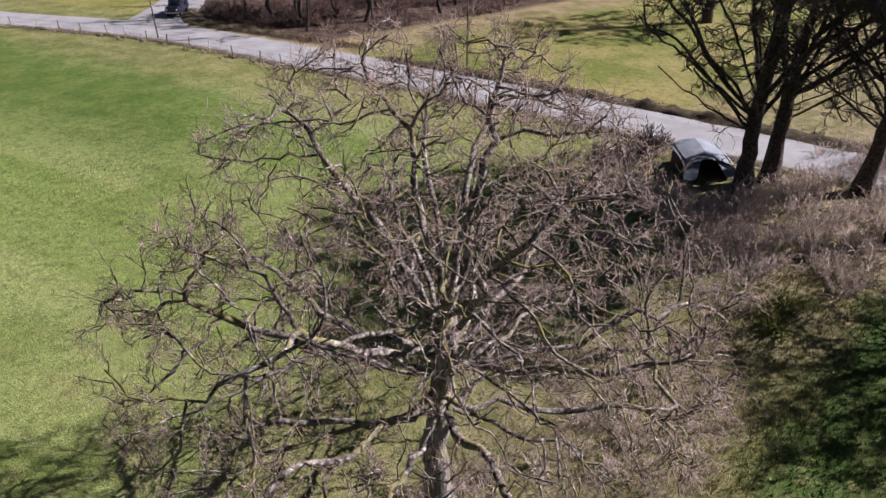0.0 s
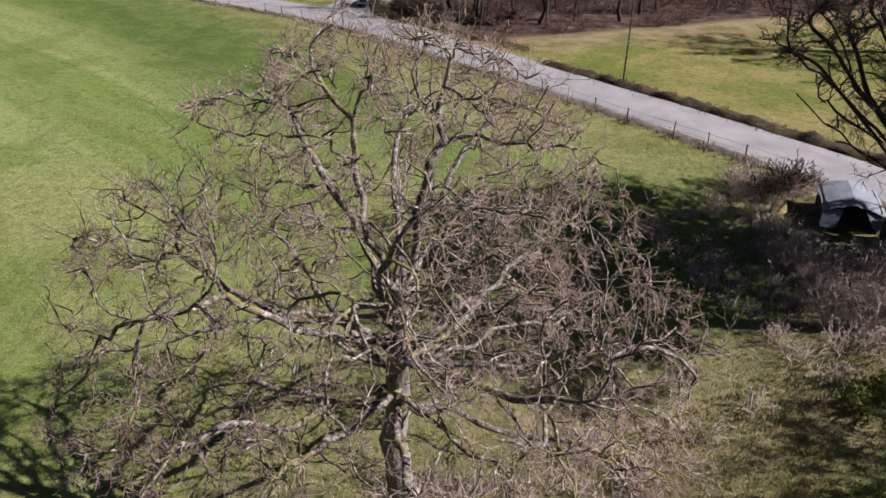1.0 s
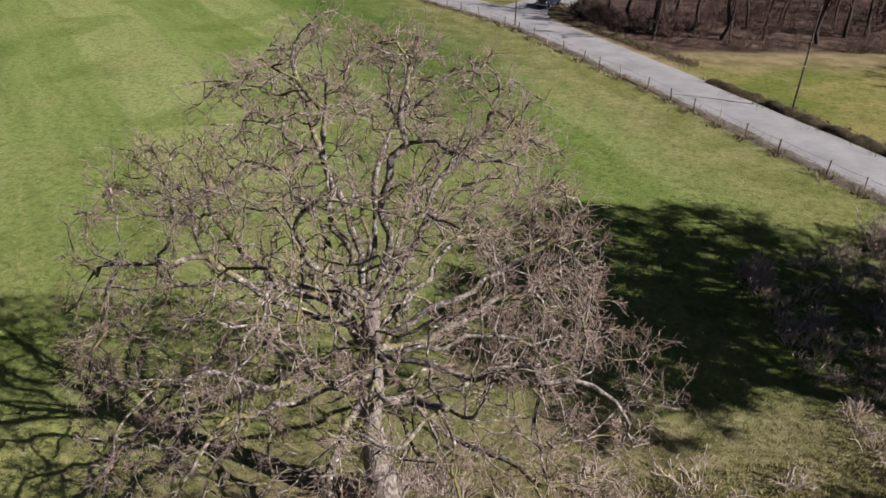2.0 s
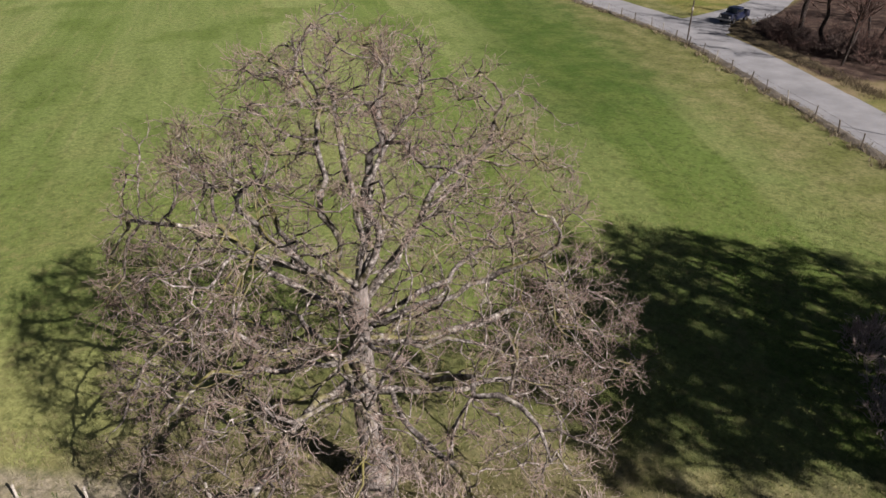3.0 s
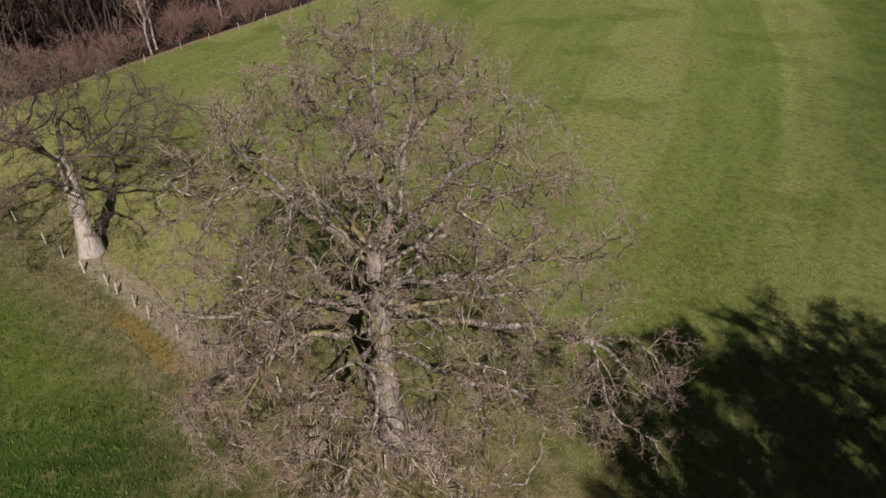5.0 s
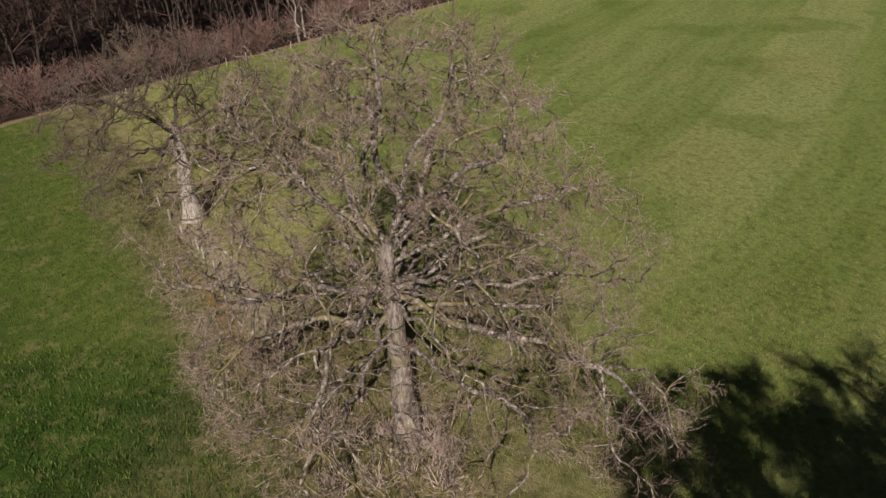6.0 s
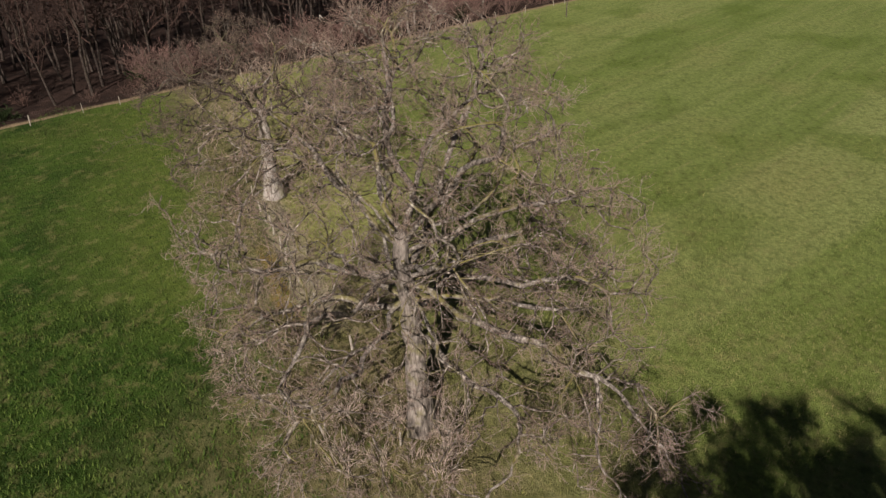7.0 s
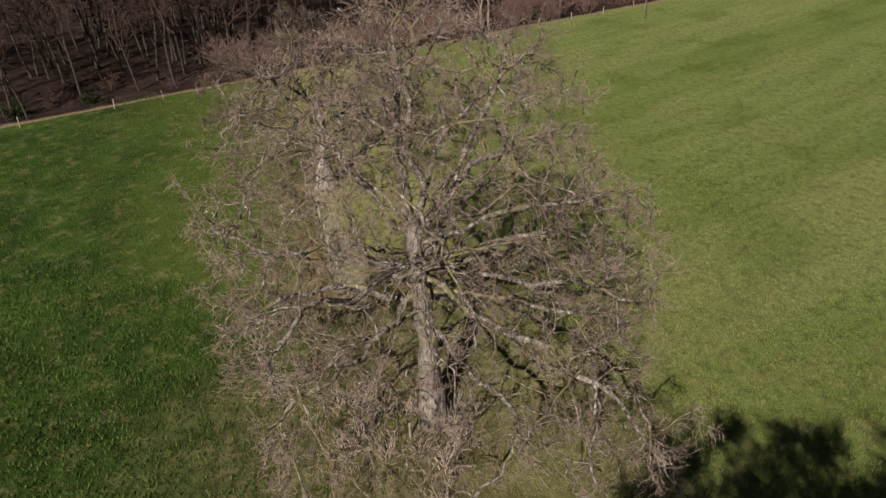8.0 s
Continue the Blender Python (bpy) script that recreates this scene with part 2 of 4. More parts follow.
    grass = n.mix(n.mask(clump, 0.54, 0.36), grass, n.mix(0.62, (0.022, 0.035, 0.008), grass))
    tuft = n.math("MULTIPLY", n.mask(n.noise(0.85, 6, 0.75, pos), 0.5, 0.64), n.mask(d, 34.0, 12.0))
    grass = n.mix(n.math("MULTIPLY", tuft, 0.4), grass, (0.235, 0.205, 0.095))
    speck = n.mask(n.noise(9, 3, 0.6, pos), 0.6, 0.72)
    grass = n.mix(n.math("MULTIPLY", speck, 0.35), grass, (0.26, 0.25, 0.12))
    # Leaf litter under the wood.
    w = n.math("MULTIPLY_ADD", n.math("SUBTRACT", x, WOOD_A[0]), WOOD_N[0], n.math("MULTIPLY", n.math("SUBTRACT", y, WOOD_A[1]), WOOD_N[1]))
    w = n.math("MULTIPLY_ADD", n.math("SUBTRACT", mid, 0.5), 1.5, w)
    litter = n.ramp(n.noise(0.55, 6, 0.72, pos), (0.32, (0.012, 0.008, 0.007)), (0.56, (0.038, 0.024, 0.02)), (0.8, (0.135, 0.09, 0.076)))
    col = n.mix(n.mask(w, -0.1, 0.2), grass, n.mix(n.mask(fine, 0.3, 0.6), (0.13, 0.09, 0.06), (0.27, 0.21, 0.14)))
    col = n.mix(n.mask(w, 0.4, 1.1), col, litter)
    # The scrubby ground past the road.
    b = n.math("SUBTRACT", y, n.math("MULTIPLY_ADD", x, 0.42, 61.9))
    b = n.math("MULTIPLY_ADD", n.math("SUBTRACT", mid, 0.5), 4.0, b)
    right = n.math("MULTIPLY", n.mask(x, -15.5, -13.7), n.mask(lane, 4.6, 6.0))
    col = n.mix(n.math("MULTIPLY", n.mask(b, -9.0, -3.0), n.math("MULTIPLY", n.math("MULTIPLY", n.mask(x, -15.5, -13.7), n.mask(lane, 2.0, 3.5)), 0.8)), col, n.mix(n.mask(mid, 0.35, 0.65), (0.12, 0.10, 0.05), (0.25, 0.19, 0.12)))
    bracken = n.ramp(n.noise(0.7, 6, 0.7, pos), (0.34, (0.022, 0.015, 0.012)), (0.52, (0.062, 0.042, 0.033)), (0.74, (0.16, 0.118, 0.092)))
    col = n.mix(n.math("MULTIPLY", n.mask(b, -0.5, 1.5), right), col, bracken)
    n.bump(n.math("MULTIPLY_ADD", fine, 0.6, n.noise(12, 5, 0.7, pos)), 0.9, 0.12)
    return n.done(col, 0.95, 0.1)


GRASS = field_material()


def gravel_material():
    n = Nodes("pale_gravel")
    pos = n.world_coords()
    col = n.ramp(n.noise(0.35, 5, 0.6, pos), (0.3, (0.165, 0.170, 0.182)), (0.7, (0.262, 0.268, 0.282)))
    col = n.mix(n.mask(n.noise(6, 5, 0.7, pos), 0.35, 0.65), n.mix(0.35, col, (0.2, 0.18, 0.15)), col)
    n.bump(n.noise(25, 4, 0.6, pos), 0.5, 0.03)
    return n.done(col, 0.9, 0.15)


GRAVEL = gravel_material()


def bank_material(name, dark, mid, light):
    n = Nodes(name)
    pos = n.world_coords()
    col = n.ramp(n.noise(1.4, 6, 0.7, pos), (0.3, dark), (0.55, mid), (0.75, light))
    n.bump(n.noise(8, 5, 0.7, pos), 1.0, 0.1)
    return n.done(col, 0.95, 0.1)


BANK = bank_material("bank_of_dead_grass", (0.022, 0.018, 0.012), (0.065, 0.052, 0.031), (0.15, 0.122, 0.07))
VERGE = bank_material("gritty_verge", (0.06, 0.052, 0.043), (0.125, 0.11, 0.09), (0.21, 0.19, 0.155))


# ---- mesh helpers ----
def mesh_of(name, verts, faces, smooth=True):
    """A mesh from an array of corners and an array of faces, all with the same number of corners."""
    verts, faces = np.asarray(verts, np.float32), np.asarray(faces, np.int32)
    me = bpy.data.meshes.new(name)
    me.vertices.add(len(verts))
    me.vertices.foreach_set("co", verts.ravel())
    me.loops.add(faces.size)
    me.loops.foreach_set("vertex_index", faces.ravel())
    me.polygons.add(len(faces))
    me.polygons.foreach_set("loop_start", np.arange(0, faces.size, faces.shape[1], dtype=np.int32))
    me.polygons.foreach_set("use_smooth", np.full(len(faces), smooth))
    me.update(calc_edges=True)
    return me


def part(name, mesh, material, parent, label=""):
    if isinstance(mesh, bmesh.types.BMesh):
        me = bpy.data.meshes.new(name)
        mesh.to_mesh(me)
        mesh.free()
        mesh = me
    if not mesh.materials:
        mesh.materials.append(material)
    ob = new(name, mesh)
    ob.parent = parent
    return tagged(ob, label)


def thing(name, m, label, category, group="", kind=""):
    ob = new(name)
    ob.empty_display_size = 0.3
    ob.matrix_basis = m
    return tagged(ob, label, category, group, kind)


def tubes(P, R, sides):
    """Tubes round N polylines of K points each. P: N, K, 3. R: N, K."""
    N, K, _ = P.shape
    T = np.gradient(P, axis=1)
    T /= np.linalg.norm(T, axis=2, keepdims=True) + 1e-9
    ref = np.where(np.abs(T[:, :1, 2:3]) > 0.8, np.array([1.0, 0.1, 0.0]), np.array([0.0, 0.1, 1.0]))
    A = np.cross(T, np.broadcast_to(ref, T.shape))
    A /= np.linalg.norm(A, axis=2, keepdims=True) + 1e-9
    B = np.cross(T, A)
    ang = np.arange(sides) * 2 * np.pi / sides
    ring = A[:, :, None] * np.cos(ang)[:, None] + B[:, :, None] * np.sin(ang)[:, None]
    V = P[:, :, None] + ring * R[:, :, None, None]
    idx = np.arange(N * K * sides).reshape(N, K, sides)
    a, b = idx[:, :-1], idx[:, 1:]
    F = np.stack([a, np.roll(a, -1, 2), np.roll(b, -1, 2), b], -1).reshape(-1, 4)
    return V.reshape(-1, 3), F


def joined(*pieces):
    verts, faces, n = [], [], 0
    for v, f in pieces:
        verts.append(v)
        faces.append(f + n)
        n += len(v)
    return np.concatenate(verts), np.concatenate(faces)


def along(P, u):
    """Points and directions at the shares u (N, c) of the polylines P (N, K, 3)."""
    K = P.shape[1]
    f = np.clip(u, 0, 0.9999) * (K - 1)
    i = f.astype(int)
    rows = np.arange(len(P))[:, None]
    a, b = P[rows, i], P[rows, i + 1]
    d = b - a
    return a + d * (f - i)[..., None], d / (np.linalg.norm(d, axis=2, keepdims=True) + 1e-9)


def grow(rng, P, R, count, span, ratio, angle, wander, lift, K, tip, thick=0.7, least=0.0, droop=-1.0):
    """Side shoots on all polylines at once; those that start below droop hang down."""
    N = len(P)
    u = span[0] + (span[1] - span[0]) * (np.arange(count) + rng.random((N, count))) / count
    start, d = along(P, u)
    lengths = np.linalg.norm(np.diff(P, axis=1), axis=2).sum(1)
    L = lengths[:, None] * ratio * (1.2 - 0.7 * u)
    L = np.maximum(L, least) * rng.uniform(0.55, 1.25, (N, count))
    r = np.take_along_axis(R, np.minimum((u * (P.shape[1] - 1)).astype(int), P.shape[1] - 1), 1) * thick
    start, d, L, r = start.reshape(-1, 3), d.reshape(-1, 3), L.ravel(), r.ravel()
    side = rng.normal(size=d.shape)
    side -= (side * d).sum(1, keepdims=True) * d
    side /= np.linalg.norm(side, axis=1, keepdims=True) + 1e-9
    a = rng.normal(angle, 0.22, len(d))[:, None]
    d = d * np.cos(a) + side * np.sin(a)
    pts = [start]
    for k in range(K - 1):
        d = d + rng.normal(0, wander, d.shape)
        d[:, 2] += np.where(start[:, 2] < droop, -0.16, lift)
        d /= np.linalg.norm(d, axis=1, keepdims=True)
        pts.append(pts[-1] + d * (L / (K - 1))[:, None])
    Q = np.stack(pts, 1)
    radii = np.maximum(r[:, None] * np.linspace(1, 0.25, K), tip)
    return Q, radii


def bent(rng, a, b, K, rise, rough):
    """A crooked limb from a to b; rise: the share of its climb made by half way."""
    a, b = np.array(a, float), np.array(b, float)
    mid = a + (b - a) * np.array([0.55, 0.55, rise])
    t = np.linspace(0, 1, K)[:, None]
    P = (1 - t) ** 2 * a + 2 * t * (1 - t) * mid + t**2 * b
    kink = np.cumsum(rng.normal(0, rough, (K, 3)), 0)
    kink -= t * kink[-1]
    return P + kink * np.linalg.norm(b - a) / 10


# ---- ground, road ----
def height(x, y):
    return 0.07 * noise.noise(Vector((x * 0.11, y * 0.11, 3.1))) + 0.03 * noise.noise(Vector((x * 0.45, y * 0.45, 7.7)))


def ground():
    near = np.arange(-110, 131, 1.6)
    far = np.array([150, 190, 260, 400, 700, 1300, 2500.0])
    xs = np.concatenate([-far[::-1], near, far])
    ys = xs
    verts = [(x, y, height(x, y) if abs(x) < 140 and abs(y) < 140 else 0.0) for y in ys for x in xs]
    n = len(xs)
    i = np.arange(n * n).reshape(n, n)
    faces = np.stack([i[:-1, :-1], i[:-1, 1:], i[1:, 1:], i[1:, :-1]], -1).reshape(-1, 4)
    me = mesh_of("ground", verts, faces)
    me.materials.append(GRASS)
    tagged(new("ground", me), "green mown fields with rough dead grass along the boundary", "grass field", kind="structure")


ground()


def path_points(points, step):
    """Points and sideways directions every so many metres along a smooth line through the points."""
    P = np.array(points, float)
    t = np.concatenate([[0], np.cumsum(np.linalg.norm(np.diff(P, axis=0), axis=1))])
    s = np.arange(0, t[-1], step)
    Q = np.stack([np.interp(s, t, P[:, k]) for k in (0, 1)], 1)
    for _ in range(6):
        Q[1:-1] = 0.25 * Q[:-2] + 0.5 * Q[1:-1] + 0.25 * Q[2:]
    d = np.gradient(Q, axis=0)
    d /= np.linalg.norm(d, axis=1, keepdims=True)
    return Q, np.stack([-d[:, 1], d[:, 0]], 1)


ROAD = [(-111.2, 119.8), (-61.2, 98.3), (-37.2, 82.8), (-27.2, 77.6), (-16.2, 70.8), (-8.2, 63.2), (-2.0, 57.1), (5.4, 49.9), (16.5, 38.8), (24.0, 30.9), (32.7, 21.3), (46.7, 6.9), (78.7, -25.1)]


def strip(name, points, widths, cross, lift, material, label, category, crown=0.0, wild=0.0):
    """A surface strip along a line; widths: half widths at start and end, left and right alike."""
    Q, S = path_points(points, 0.7 if wild else 1.5)
    w = np.interp(np.linspace(0, 1, len(Q)), np.linspace(0, 1, len(widths)), widths)
    verts = []
    for q, s, h in zip(Q, S, w):
        for c in np.linspace(-1, 1, cross):
            edge = (0.22 + 0.5 * wild) * noise.noise(Vector((q[0] * 0.4, q[1] * 0.4, c * 5))) * (abs(c) > 0.9)
            x, y = q + s * (c * h + edge)
            verts.append((x, y, height(x, y) + lift + crown * (1 - c * c) * (1 + wild * 1.6 * noise.noise(Vector((x * 0.9, y * 0.9, 2.0))))))
    n = len(Q)
    i = np.arange(n * cross).reshape(n, cross)
    me = mesh_of(name, verts, np.stack([i[:-1, :-1], i[:-1, 1:], i[1:, 1:], i[1:, :-1]], -1).reshape(-1, 4)[:, ::-1])
    me.materials.append(material)
    return tagged(new(name, me), label, category, kind="structure")


strip("road", ROAD, [3.0, 3.0, 3.1, 2.9, 2.8], 9, 0.03, GRAVEL, "pale grey gravel lane past the fields", "road", 0.05)
strip("side_road", [(-19.2, 74.2), (-18.2, 80.8), (-17.1, 88.8), (-17.2, 97.8), (-19.7, 110.8), (-26.2, 140.8)], [4.2, 2.6, 2.5, 2.5], 7, 0.045, GRAVEL, "pale gravel side lane branching off", "road")


def offset_line(points, off):
    Q, S = path_points(points, 3.0)
    return [tuple(q + s * off) for q, s in zip(Q, S)]


BANK_LINE = [p for p in offset_line(ROAD, 3.5) if 4.8 < p[0] < 60]
strip("verge_bank", BANK_LINE, [0.8, 1.2], 9, 0.0, BANK, "low dark bank of dead grass beside the lane", "verge", 0.4, 0.7)
strip("verge_bank", [(-15.8, 82.8), (-15.4, 78.8), (-14.2, 75.7), (-11.0, 72.7), (-7.3, 69.5), (-3.6, 66.1), (-0.8, 63.4)], [0.6, 1.5, 1.5, 1.2, 0.4], 11, 0.0, BANK, "low dark bank at the corner of the two lanes", "verge", 0.28, 0.7)
strip("verge", [p for p in offset_line(ROAD, -3.3) if -62 < p[0] < 30], [0.55, 0.6], 7, 0.0, VERGE, "rough dead grass verge below the roadside fence", "verge", 0.16, 0.8)


# ---- trees ----
def colonise(rng, start, links, buds, targets, step, reach, kill, rough, rounds):
    """Branch lines that grow from the start points towards free targets until the crown is filled."""
    nodes, parent = list(map(np.array, start)), list(links)
    T = np.array(targets)
    near = np.full(len(T), 1e9)
    who = np.zeros(len(T), int)
    kids = collections.Counter(p for p in parent if p >= 0)
    fresh = [i for i in range(len(nodes)) if buds[i]]
    for _ in range(rounds):
        N = np.array([nodes[i] for i in fresh])
        D = np.linalg.norm(T[:, None] - N[None], axis=2)
        j = D.argmin(1)
        best = D[np.arange(len(T)), j]
        better = best < near
        near[better], who[better] = best[better], np.array(fresh)[j[better]]
        alive = near > kill
        T, near, who = T[alive], near[alive], who[alive]
        if not len(T):
            break
        pull = collections.defaultdict(list)
        for k in np.nonzero(near < reach)[0]:
            pull[who[k]].append(k)
        fresh = []
        for i, ks in pull.items():
            if kids[i] >= 3:
                near[ks] = 1e9
                continue
            d = T[ks] - nodes[i]
            d = (d / np.linalg.norm(d, axis=1, keepdims=True)).mean(0)
            d /= np.linalg.norm(d) + 1e-6
            if parent[i] >= 0:
                back = nodes[i] - nodes[parent[i]]
                d += 0.55 * back / (np.linalg.norm(back) + 1e-6)
                if np.dot(d, back) < 0.15 * np.linalg.norm(back) and buds[min(i, len(buds) - 1)] and i >= len(buds):
                    near[ks] = 1e9
                    continue
            d += rng.normal(0, rough, 3)
            d /= np.linalg.norm(d) + 1e-6
            nodes.append(nodes[i] + d * step)
            parent.append(i)
            kids[i] += 1
            fresh.append(len(nodes) - 1)
        if not fresh:
            break
    return np.array(nodes), parent


def branch_lines(nodes, parent, tip, power):
    """Cuts a grown tree into lines with radii by the share of tips that each carries."""
    n = len(nodes)
    load = np.zeros(n)
    kids = collections.defaultdict(list)
    for i in range(n - 1, -1, -1):
        if not kids[i]:
            load[i] = 1
        if parent[i] >= 0:
            load[parent[i]] += load[i]
            kids[parent[i]].append(i)
    rad = tip * load**power
    lines, stack = [], [(0, -1)]
    while stack:
        i, p = stack.pop()
        line = [p] if p >= 0 else []
        first = len(line)
        while True:
            line.append(i)
            ks = sorted(kids[i], key=lambda k: -load[k])
            for k in ks[1:]:
                stack.append((k, i))
            if not ks:
                break
            i = ks[0]
        r = rad[line].copy()
        if first:
            r[0] = r[1]
        lines.append((nodes[line], r))
    return lines


def resampled(line, r, K):
    t = np.concatenate([[0], np.cumsum(np.linalg.norm(np.diff(line, axis=0), axis=1))])
    s = np.linspace(0, t[-1], K)
    return np.stack([np.interp(s, t, line[:, k]) for k in range(3)], 1), np.interp(s, t, r)


def bare_tree(name, seed, where, label, trunk, trunk_r, leaders, targets, lowest, tip, power, counts, twig_r, bark, fine_bark, twig, group="", step=0.34, kill=0.66, kink=0.07, droop=-1.0, open_core=0.0, spray=(0.36, 0.22), stem=None, crooked=0.26, bare_below=0.0):
    """A bare broadleaf tree whose limbs fork outward until they fill the crown."""
    rng = np.random.default_rng(seed)
    ob = thing(name, Matrix.Translation(where), label, "tree", group)
    line = np.array(trunk, float)
    K = 14
    u = np.linspace(0, 1, len(line))
    T = np.stack([np.interp(np.linspace(0, 1, K), u, line[:, k]) for k in range(3)], 1)
    T[2:-1] += rng.normal(0, 0.04, (K - 3, 3))
    r = np.interp(np.linspace(0, 1, K), np.linspace(0, 1, len(trunk_r)), trunk_r)
    v, f = tubes(T[None], r[None], 16)
    v = v.reshape(K, 16, 3)
    for k in range(K):
        flare = max(0.0, 1 - k / 3.0)
        wob = 1 + 0.06 * rng.normal(size=16) + 0.35 * flare * np.maximum(0, np.sin(np.arange(16) * 2 * np.pi * 5 / 16 + 1.3))
        v[k] = T[k] + (v[k] - T[k]) * wob[:, None]
    part("trunk", mesh_of("trunk", v.reshape(-1, 3), f), stem or bark, ob)
    start, links = [T[0]], [-1]
    for p in T[1:]:
        start.append(p)
        links.append(len(start) - 2)
    for a, end in leaders:
        root = a
        P = bent(rng, T[a], end, 12, rng.uniform(0.3, 0.8), crooked)
        for p in P[1:]:
            start.append(p)
            links.append(root)
            root = len(start) - 1
    nodes, parent = colonise(rng, start, links, [p[2] > lowest for p in start], targets, step, 5.0, kill, 0.42, 50)
    nodes[len(start):] += rng.normal(0, kink, (len(nodes) - len(start), 3))
    fine = []
    for P, R in branch_lines(nodes, parent, tip, power):
        if len(P) < 2:
            continue
        if P[0, 2] < 0.1:
            # the stem is built above; keep what goes on past its top
            P, R = P[K - 1:], R[K - 1:]
        if R[0] > 0.052 and len(P) > 9:
            Q, S = resampled(P, R, max(10, len(P)))
            S = S * rng.uniform(0.85, 1.15, len(S))
            S[-1] *= 0.5
            part("limb", mesh_of("limb", *tubes(Q[None], S[None], 8)), bark, ob)
        else:
            fine.append((P, R))
        if len(P) > 9:
            # the outer part of each limb carries twigs of its own
            fine.append((P[len(P) // 2:], R[len(P) // 2:] * 0.5))
    pieces, FP, FR = [], [], []
    for lo, hi, K2 in ((2, 4, 4), (5, 9, 7), (10, 99, 12)):
        rows = [resampled(P, R, K2) for P, R in fine if lo <= len(P) <= hi]
        P = np.array([a for a, b in rows])
        pieces.append(tubes(P, np.array([b for a, b in rows]), 5))
    for P, R in fine:
        a, b = resampled(P, R, 6)
        FP.append(a)
        FR.append(b)
    FP, FR = np.array(FP), np.array(FR)
    P3, R3 = grow(rng, FP, FR, counts[0], (0.1, 1.0), 0.45, 0.8, 0.42, 0.03, 5, tip * 0.52, 0.66, 0.6, droop)
    if open_core:
        # few shoots near the stem, many in the outer crown
        away = np.linalg.norm(P3[:, 0] - np.array([0, 0, 6.5]), axis=1)
        keep = rng.random(len(P3)) < 0.12 + 0.88 * np.clip((away - 0.3 * open_core) / (0.7 * open_core), 0, 1)
        P3, R3 = P3[keep], R3[keep]
    if bare_below:
        # the low limbs carry few shoots
        keep = (P3[:, 0, 2] > bare_below) | (rng.random(len(P3)) < 0.3)
        P3, R3 = P3[keep], R3[keep]
    pieces.append(tubes(P3, R3, 4))
    part("branchwork", mesh_of("branchwork", *joined(*pieces)), fine_bark, ob, "crooked pale branches")
    P4, R4 = grow(rng, P3, R3, counts[1], (0.1, 1.0), 0.5, 0.8, 0.36, 0.05, 3, twig_r * 1.25, 0.55, spray[0])
    twigs = [tubes(P4, R4, 3)]
    if counts[2]:
        P5, R5 = grow(rng, P4, R4, counts[2], (0.15, 1.0), 0.5, 0.8, 0.3, 0.05, 2, twig_r, 0.6, spray[1])
        twigs.append(tubes(P5, R5, 3))
    tagged(part("twig_crown", mesh_of("twig_crown", *joined(*twigs)), twig, ob, "haze of fine bare twigs"), kind="stuff")
    return ob


def crown_targets(seed, count, centre, radius, profile, floor_z, clear, lean=(0.0, 0.0), south=((0.0, 0.0),)):
    """Points inside a crown, more of them near its skin. profile: heights and radii of the outline; lean: how much wider it is to one side; south: by how much it is narrower to the south at given heights."""
    rng = np.random.default_rng(seed)
    out = []
    while len(out) < count:
        z = rng.uniform(1.6, profile[-1][0])
        R = np.interp(z, [p[0] for p in profile], [p[1] for p in profile])
        if rng.random() * radius > R + 2.0:
            continue
        a = rng.uniform(0, 2 * math.pi)
        R *= 1 + 0.08 * math.sin(3 * a + 1.0 + z * 0.3) + 0.05 * math.sin(5 * a + 2.0) + lean[0] * math.cos(a) + lean[1] * math.sin(a)
        R *= 1 + np.interp(z, [p[0] for p in south], [p[1] for p in south]) * min(0.0, math.sin(a))
        r = R * rng.random() ** 0.42
        if z < floor_z(r) or (z < clear[1] and math.cos(a - clear[0]) > 0.96 and r < 5.0):
            continue
        out.append((centre[0] + r * math.cos(a), centre[1] + r * math.sin(a), z))
    return out


OAK_TRUNK = [(0, 0, -0.3), (-0.2, -0.1, 2.0), (-0.28, -0.2, 4.0), (-0.1, -0.28, 6.0), (0.1, -0.35, 7.4), (0.05, -0.3, 8.7)]
# The great limbs: where on the stem they leave it, and where they end.
OAK_LEADERS = [(13, (0.1, 2.3, 13.4)), (13, (-1.2, -0.5, 14.2)), (13, (1.2, -0.2, 14.4)), (12, (0.6, -3.8, 12.6)), (12, (2.3, 3.2, 13.6)), (12, (-2.8, 1.8, 13.0)), (11, (4.6, 2.2, 10.4)), (11, (-0.6, 5.6, 10.2)),
               (10, (-7.0, 1.6, 8.8)), (11, (-4.2, -3.6, 10.6)), (10, (7.6, -1.3, 8.6)), (10, (4.2, -4.0, 9.4)), (9, (0.7, 6.2, 7.3)), (9, (-4.6, 4.2, 8.0)), (8, (5.6, -2.2, 5.6)), (8, (-4.4, -2.4, 6.2)), (7, (-5.4, 1.0, 4.6)), (7, (1.2, -5.6, 5.2))]
for k in range(14):
    # lesser boughs that leave the stem one above the other, the low ones level or drooping, the high ones steep
    a, h = k * 2.399963 + 0.9, (k + 0.5) / 14
    if h > 0.6 or math.cos(a + 0.1) < 0.96:
        z = 4.0 + 7.5 * h + 0.6 * math.sin(k * 1.7)
        out = 4.6 - 1.8 * h + 0.7 * math.sin(k * 2.3)
        OAK_LEADERS.append((min(13, 6 + round(7 * h)), (out * math.cos(a), out * math.sin(a), z)))
OAK_OUTLINE = [(1.5, 6.4), (3.5, 7.5), (6, 8.1), (8.5, 8.0), (10.5, 7.2), (12.6, 5.8), (14.2, 4.2), (15.3, 2.5), (15.8, 0.9)]
